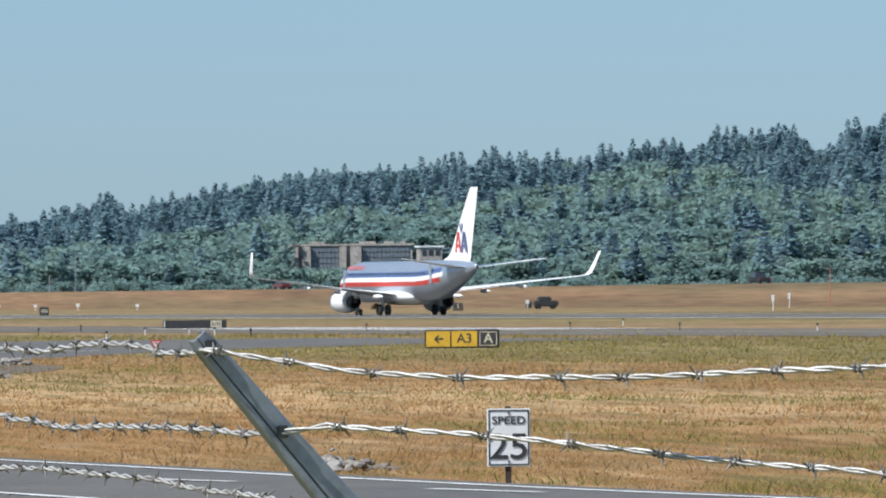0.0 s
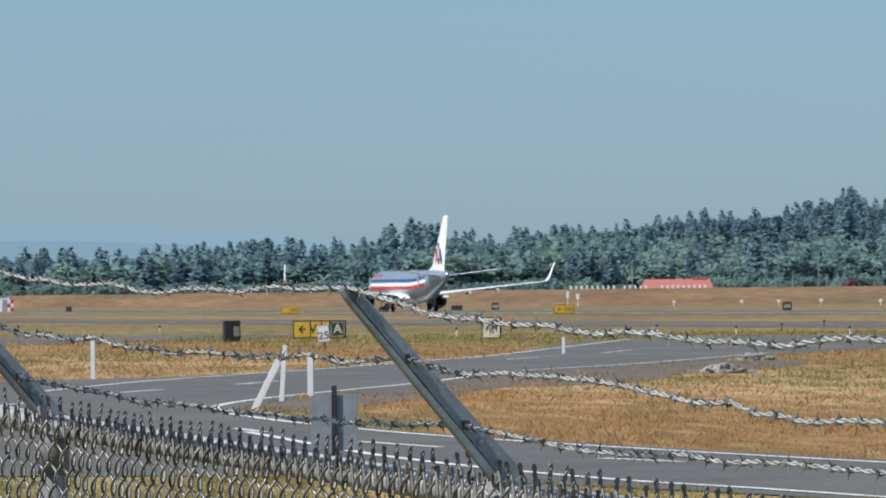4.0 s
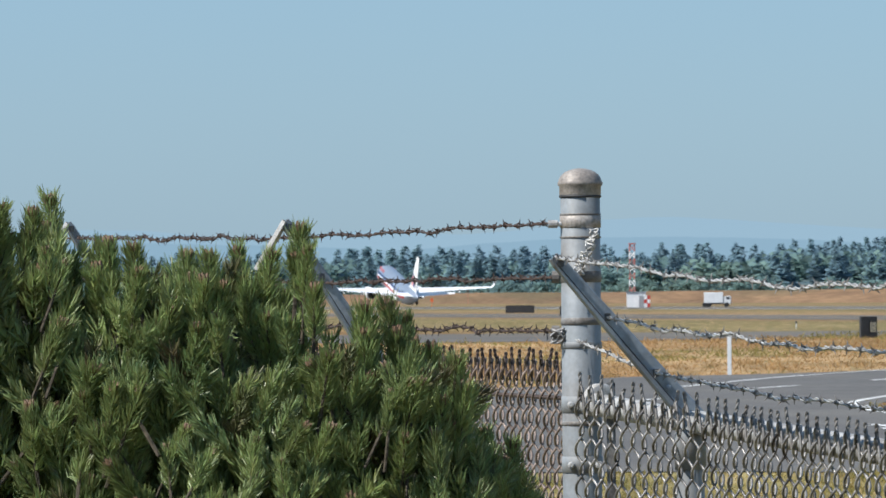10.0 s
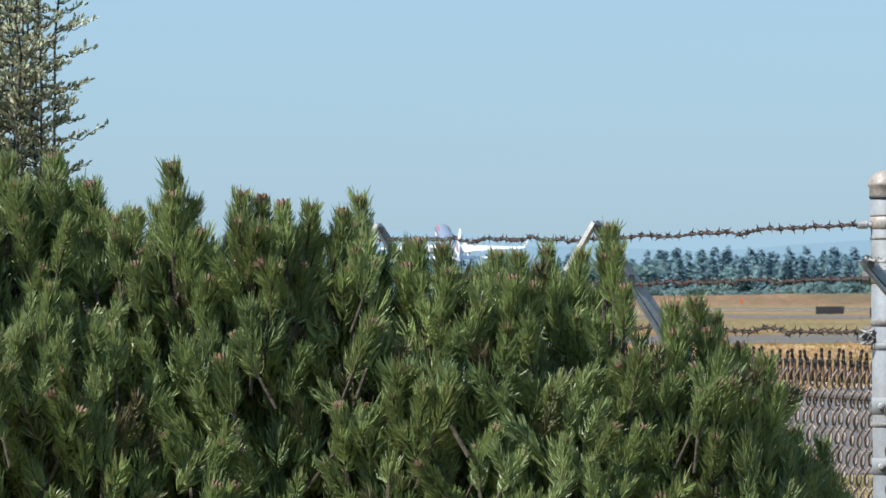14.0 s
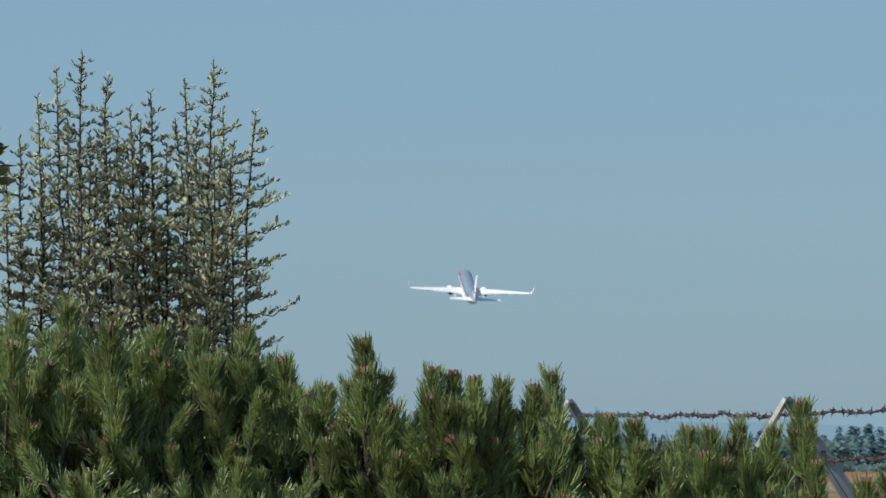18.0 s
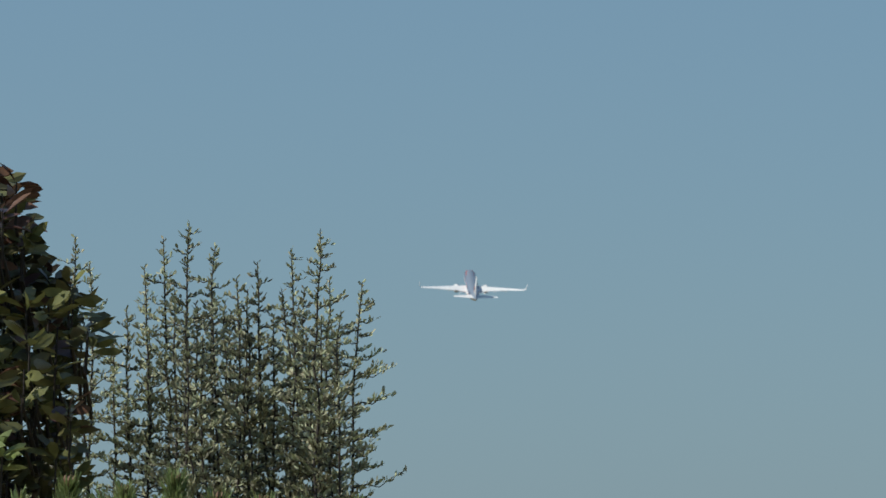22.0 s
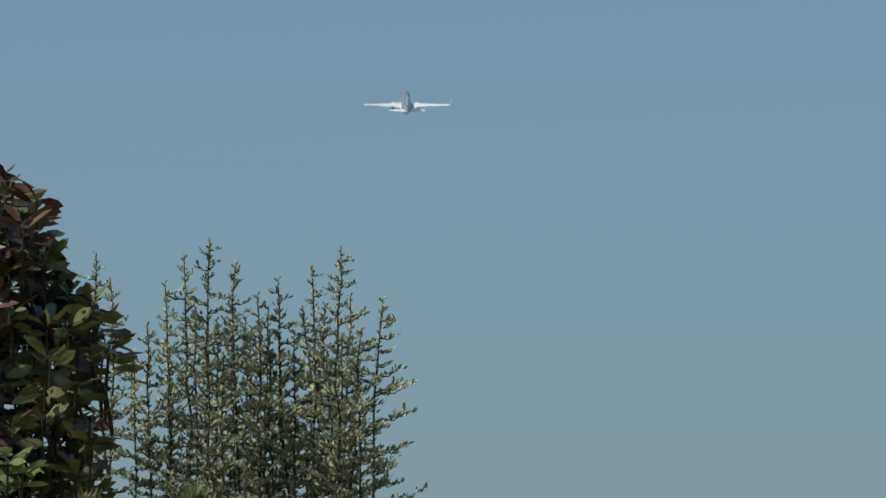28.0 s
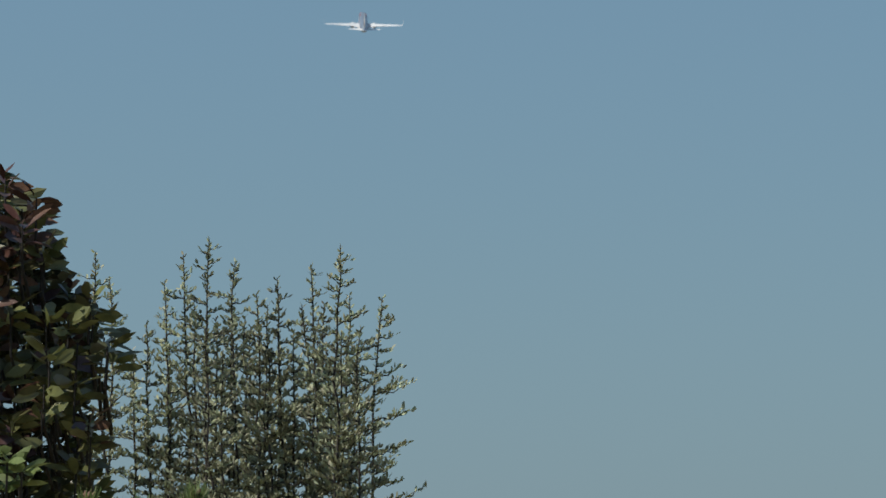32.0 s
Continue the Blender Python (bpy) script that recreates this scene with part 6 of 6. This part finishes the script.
def leaf_cloud(pile, p, d, L, w, rng):
    """One folded leaf at p along d."""
    d = d / (np.linalg.norm(d) + 1e-9)
    s = np.cross(d, (rng.gauss(0, 1), rng.gauss(0, 1), rng.gauss(0, 1) + 0.6))
    s = s / (np.linalg.norm(s) + 1e-9) * w / 2
    nrm = np.cross(s, d)
    nrm = nrm / (np.linalg.norm(nrm) + 1e-9) * w * 0.18
    V = [p, p + d * L * 0.38 + s * 0.9 + nrm, p + d * L * 0.45, p + d * L * 0.38 - s * 0.9 + nrm, p + d * L - nrm * 0.6, p + d * L * 0.75 + s * 0.85 + nrm * 0.5, p + d * L * 0.75 - s * 0.85 + nrm * 0.5]
    pile.add(V, [(0, 1, 5, 2), (0, 2, 6, 3), (2, 5, 4, 6)])


def build_tall_shrub():
    rng = random.Random(31)
    d0 = 15.4
    c = polar(-1680, 0, d0)
    g = thing("tall_shrub", pose(c.x, c.y, 0), "tall open shrub with upright stems and small leaves", "shrub")
    for u, v, dens in ((-1531, 744, 1.0), (-1763, 758, 0.9), (-1809, 730, 0.9), (-1643, 688, 1.1), (-1717, 718, 1.0), (-1964, 736, 0.7), (-1457, 652, 1.1), (-1583, 712, 0.9), (-1843, 680, 0.9), (-1940, 690, 0.8), (-1660, 640, 1.1), (-1495, 600, 1.0), (-1875, 610, 1.0), (-1790, 640, 1.0), (-1700, 620, 1.2), (-1740, 560, 1.1), (-2010, 640, 0.9), (-1615, 590, 1.2), (-1550, 540, 1.2), (-1680, 660, 1.0), (-1560, 640, 1.0), (-1770, 600, 1.2), (-1515, 655, 1.0), (-1835, 560, 1.2), (-1900, 560, 1.0), (-1640, 520, 1.3), (-1690, 602, 1.2), (-1725, 655, 1.0), (-1600, 640, 1.0), (-1530, 592, 1.1), (-1665, 560, 1.2), (-1572, 575, 1.2), (-1752, 618, 1.1), (-1502, 545, 1.1)):
        d = d0 + rng.uniform(-0.28, 0.28)
        tip = polar(u, v + 2, d) - Vector((c.x, c.y, 0))
        foot = Vector((tip.x * 0.72 + rng.uniform(-0.05, 0.05), rng.uniform(-0.15, 0.15), 0))
        bend = Vector((rng.uniform(-0.015, 0.015), rng.uniform(-0.03, 0.03), 0))
        top = tip.z
        N = 40
        axis = []
        for i in range(N + 1):
            t = i / N
            p = foot.lerp(tip, t) + bend * math.sin(math.pi * t * 2) + Vector((0.02 * noise.noise((t * 7, u, 0)) + 0.012 * noise.noise((t * 26, u, 2)), 0.03 * noise.noise((t * 7, u, 5)), 0))
            p.x += (tip.x - foot.x) * (math.sqrt(t) - t) * 0.5
            axis.append(p)
        stem = Pile()
        stem.tube([tuple(p) for p in axis], [0.0075 * (1 - i / N) ** 0.7 + 0.0011 for i in range(N + 1)], 6)
        st = part("stem", stem.mesh("stem", M_TWIG), None, g)
        tw, lv = Pile(), Pile()

        def spray_at(base, d, L, r0):
            """A side twig that curves upwards, set with small upright leaves."""
            rise = rng.uniform(0.05, 0.3)
            at = [base + d * L * f + np.array([0, 0, rise * L * f * f]) + np.array([0, 0, 0.06 * L * math.sin(9 * f)]) for f in (0, 0.25, 0.5, 0.75, 1.0)]
            tw.tube(at, [r0, r0 * 0.8, r0 * 0.6, r0 * 0.45, 0.0005], 4)
            k = max(4, int(L / 0.0034 * dens))
            for i in range(k + 1):
                f = (i + 0.6 * rng.random()) / (k + 0.6)
                q = base + d * L * f + np.array([0, 0, rise * L * f * f])
                out = d * rng.uniform(0.2, 0.9) + np.array([rng.gauss(0, 0.42), rng.gauss(0, 0.42), rng.uniform(0.25, 1.0)])
                leaf_cloud(lv, q + np.array([rng.gauss(0, 0.003), rng.gauss(0, 0.003), rng.gauss(0, 0.002)]), out, rng.uniform(0.010, 0.018), rng.uniform(0.0048, 0.0075), rng)

        z = 1.2
        ang = rng.uniform(0, 6)
        while z < top - 0.02:
            t = z / top
            base = np.array(axis[min(N, int(t * N))].lerp(axis[min(N, int(t * N) + 1)], t * N - int(t * N)))
            ang += 2.4 + rng.uniform(-0.5, 0.5)
            rem = top - z
            L = min(0.08, 0.012 + rem * 0.22) * rng.choice((0.5, 0.7, 0.9, 1.1, 1.35))
            if u > -1470:
                ang = rng.choice((rng.uniform(-0.7, 0.7), ang))
                L *= 1.1
            d = np.array([math.cos(ang), math.sin(ang), rng.uniform(-0.1, 0.35)])
            d /= np.linalg.norm(d)
            spray_at(base, d, L, 0.0019)
            if L > 0.05 and rng.random() < 0.6:
                a2 = ang + rng.choice((-1, 1)) * rng.uniform(0.5, 1.1)
                spray_at(base + d * L * rng.uniform(0.35, 0.6), np.array([math.cos(a2) * 0.9, math.sin(a2) * 0.9, 0.35]), L * 0.5, 0.0012)
            z += (0.0165 if rem > 0.3 else 0.015) * rng.uniform(0.5, 1.5) * (1.0 if z > 1.6 else 2.2)
        # leaves straight on the stem, close set towards the tip
        z = 1.6
        while z < top:
            t = z / top
            base = np.array(axis[min(N, int(t * N))].lerp(axis[min(N, int(t * N) + 1)], t * N - int(t * N)))
            ang += 2.4
            leaf_cloud(lv, base, np.array([0.6 * math.cos(ang), 0.6 * math.sin(ang), rng.uniform(0.5, 1.0)]), rng.uniform(0.010, 0.016), rng.uniform(0.0045, 0.0065), rng)
            z += 0.0085 if top - z > 0.12 else 0.0055
        part("twig_growth", tw.mesh("twig_growth", M_TWIG), None, st)["kind"] = "stuff"
        part("leaf_growth", lv.mesh("leaf_growth", M_LEAF), None, st)["kind"] = "stuff"


def build_broad_shrub():
    rng = random.Random(41)
    d0 = 14.3
    c = polar(-2180, 0, d0)
    g = thing("broadleaf_shrub", pose(c.x, c.y, 0), "dark leathery-leaved shrub with reddish young leaves", "shrub")

    def lobe_top(u):
        return float(np.interp(u, (-2700, -2400, -2250, -2130, -2080, -2060, -2048, -2036, -2010, -1985, -1965, -1950, -1938, -1930, -1924, -1920), (900, 940, 900, 890, 893, 830, 690, 668, 678, 706, 690, 640, 570, 400, 200, -50)))
    tw = Pile()
    leaves = {"leaf_rosette": M_BIGLEAF, "young_leaf_rosette": M_REDLEAF}
    count = 0
    while count < 296:
        u = rng.uniform(-2480, -1926)
        top = lobe_top(u)
        v = top - (rng.random() ** 1.3) * 900
        p = polar(u, v, d0 + rng.uniform(-0.35, 0.25)) - Vector((c.x, c.y, 0))
        if p.z < 0.25 or (v < 560 and u > -1972):
            continue
        p.z -= 0.04
        count += 1
        pile = Pile()
        P = np.array(p)
        n = rng.randint(7, 12)
        for i in range(n):
            a = 2.4 * i + rng.uniform(-0.4, 0.4)
            d = np.array([math.cos(a), math.sin(a), rng.uniform(-0.35, 0.9)])
            leaf_cloud(pile, P + np.array([0, 0, 0.004 * i]) + d * 0.006, d, rng.uniform(0.045, 0.072), rng.uniform(0.018, 0.027), rng)
        red = rng.random() < (0.42 if v > top - 300 else 0.2)
        name = "young_leaf_rosette" if red else "leaf_rosette"
        part(name, pile.mesh(name, leaves[name], True), None, g)
        tw.tube([P * np.array([0.93, 0.7, 0.95]) + np.array([0, 0.12, 0]), P * np.array([0.97, 0.9, 0.98]), P + np.array([0, 0, 0.03])], [0.004, 0.003, 0.0015], 5)
    for u, v, dd in ((-2122, 366, 13.7), (-2096, 350, 13.72), (-2132, 318, 13.75), (-2100, 326, 13.8), (-2156, 380, 13.75)):
        pile = Pile()
        P = np.array(polar(u, v, dd) - Vector((c.x, c.y, 0)))
        for i in range(9):
            a = 2.4 * i
            leaf_cloud(pile, P, np.array([math.cos(a), math.sin(a) - 0.4, rng.uniform(-0.1, 0.5)]), rng.uniform(0.045, 0.066), rng.uniform(0.016, 0.021), rng)
        part("leaf_rosette", pile.mesh("leaf_rosette", M_BRIGHTLEAF, True), None, g, "light green young leaf rosette")
        tw.tube([P * np.array([0.7, 0.5, 0.8]), P * np.array([0.9, 0.9, 0.93]), P], [0.006, 0.004, 0.002], 5)
    for i in range(14):
        u = rng.uniform(-2500, -1960)
        q = polar(u, lobe_top(u) - 300, d0 + 0.35) - Vector((c.x, c.y, 0))
        tw.tube([(rng.uniform(-0.1, 0.1), 0.3, 0), (q.x * 0.5, rng.uniform(.25, .4), q.z * 0.5), tuple(q)], [0.012, 0.008, 0.003], 6)
    part("branch_work", tw.mesh("branch_work", M_TWIG), None, g)["kind"] = "stuff"
    # shaded inner leaves
    pile = Pile()
    for _ in range(5200):
        u = rng.uniform(-2520, -1980)
        p = polar(u, lobe_top(u) - 40 - rng.random() * 1150, d0 + rng.uniform(0.0, 0.5)) - Vector((c.x, c.y, 0))
        if p.z < 0.1:
            continue
        leaf_cloud(pile, np.array(p), np.array([rng.gauss(0, 1), rng.gauss(0, 1), rng.gauss(0, 0.6)]), rng.uniform(0.045, 0.075), 0.026, rng)
    part("inner_foliage", pile.mesh("inner_foliage", M_BIGLEAF), None, g)["kind"] = "stuff"


# ---- build ----
build_ground()
build_runway()
build_road()
build_far_hills()
build_woods()
build_far_building()
build_red_building()
build_tower()
TRUCK = build_truck()
CARS = [build_car(M_DARKRED, "dark red car driving along the bank"), build_car(M_WHITE, "white car driving along the bank"), build_car(M_DARKMETAL, "dark pickup driving along the bank", True)]
AIRLINER, GEAR, NOSE_GEAR = build_airliner()
build_signs()
build_fence()
build_pine_bush()
build_tall_shrub()
build_broad_shrub()
build_rubble()
build_grass()


def motions():
    # seconds, x, y, z, heading to the left, nose up, bank to the right
    rows = [(0, 117.2, 678, 0, 9.9, 0, 0), (1.5, 96.3, 762, 0, 10.1, 0, 0), (3, 75.1, 850, 0, 10.3, 0, 0), (4.5, 52.6, 940, 0, 10.9, 0, 0), (6, 30.0, 1036, 0, 11.5, 0, 0),
            (7, 14.6, 1110, 0, 11.8, 0.2, 0), (8.2, -4.2, 1200, 0, 12.0, 2.5, 0), (9, -17.8, 1265.9, 0.0, 12.0, 6.5, 0), (10, -34.6, 1347.5, 0.6, 11.8, 10, 0), (11, -52, 1429, 2.2, 11.6, 12.5, 0), (12, -69.5, 1510, 4.6, 11.4, 14, 0),
            (14, -104.5, 1672.7, 11.6, 10.9, 15, 0), (15.5, -130.5, 1794, 23.4, 10.6, 15.6, 0.2), (17, -156.6, 1915.6, 38.80, 10.2, 16.2, 0.7), (18, -173.4, 1996.5, 52.40, 10, 16.8, 3.1), (19, -189.8, 2077.3, 67.30, 9.8, 17.5, 3.6), (20, -205.7, 2158.2, 83.30, 9.6, 18.3, 3.3),
            (22, -235.3, 2320.1, 118.50, 9.2, 19, 2), (23, -249.7, 2401.0, 136.40, 9, 19, 1.1), (24, -264.1, 2482.0, 155.30, 8.8, 19, 2.7), (25.5, -284.8, 2603.5, 181.50, 8.5, 19, 1.2), (28, -318.75, 2805.9, 224.30, 8, 19, 0.5), (30, -346.3, 2967.9, 256.30, 8, 19, 1.2), (32, -374.1, 3129.7, 286.15, 8, 19, 1.7)]
    walk(AIRLINER, [(t, pose(x, y, z, 0, 0, h) @ pose(0, 0, 0, p, 0, 0) @ pose(0, 0, 0, 0, b, 0)) for t, x, y, z, h, p, b in rows])
    for leg, s in GEAR:
        walk(leg, [(0, pose(s * 2.86, 0, 2.05)), (13.5, pose(s * 2.86, 0, 2.05)), (15, pose(s * 2.75, 0, 2.0, 0, s * 45, 0)), (16.3, pose(s * 2.6, 0, 1.85, 0, s * 86, 0)), (32, pose(s * 2.6, 0, 1.85, 0, s * 86, 0))])
    walk(NOSE_GEAR, [(0, pose(0, 15.6, 1.8)), (13.5, pose(0, 15.6, 1.8)), (15, pose(0, 15.6, 1.95, 45, 0, 0)), (16.3, pose(0, 15.6, 2.1, 86, 0, 0)), (32, pose(0, 15.6, 2.1, 86, 0, 0))])
    # the truck crosses towards the right beyond the runway
    truck = []
    for t in (0, 8, 16, 24, 32):
        p = polar(182 + 30 * (t - 8), 0, 1150)
        truck.append((t, pose(p.x, p.y, 0)))
    walk(TRUCK, truck)
    # cars on the road along the top of the bank: start and speed along it
    for car, s0, v in zip(CARS, (1104.6, 1050.0, 914.0), (22.0, -16.5, 22.0)):
        turn = math.degrees(RWY) + (180 if v < 0 else 0)
        walk(car, [(t, pose(*rwy(LEVEE_C + 14, s0 + v * t), LEVEE_H - 0.05, 0, 0, turn)) for t in (0, 8, 16, 24, 32)])


motions()
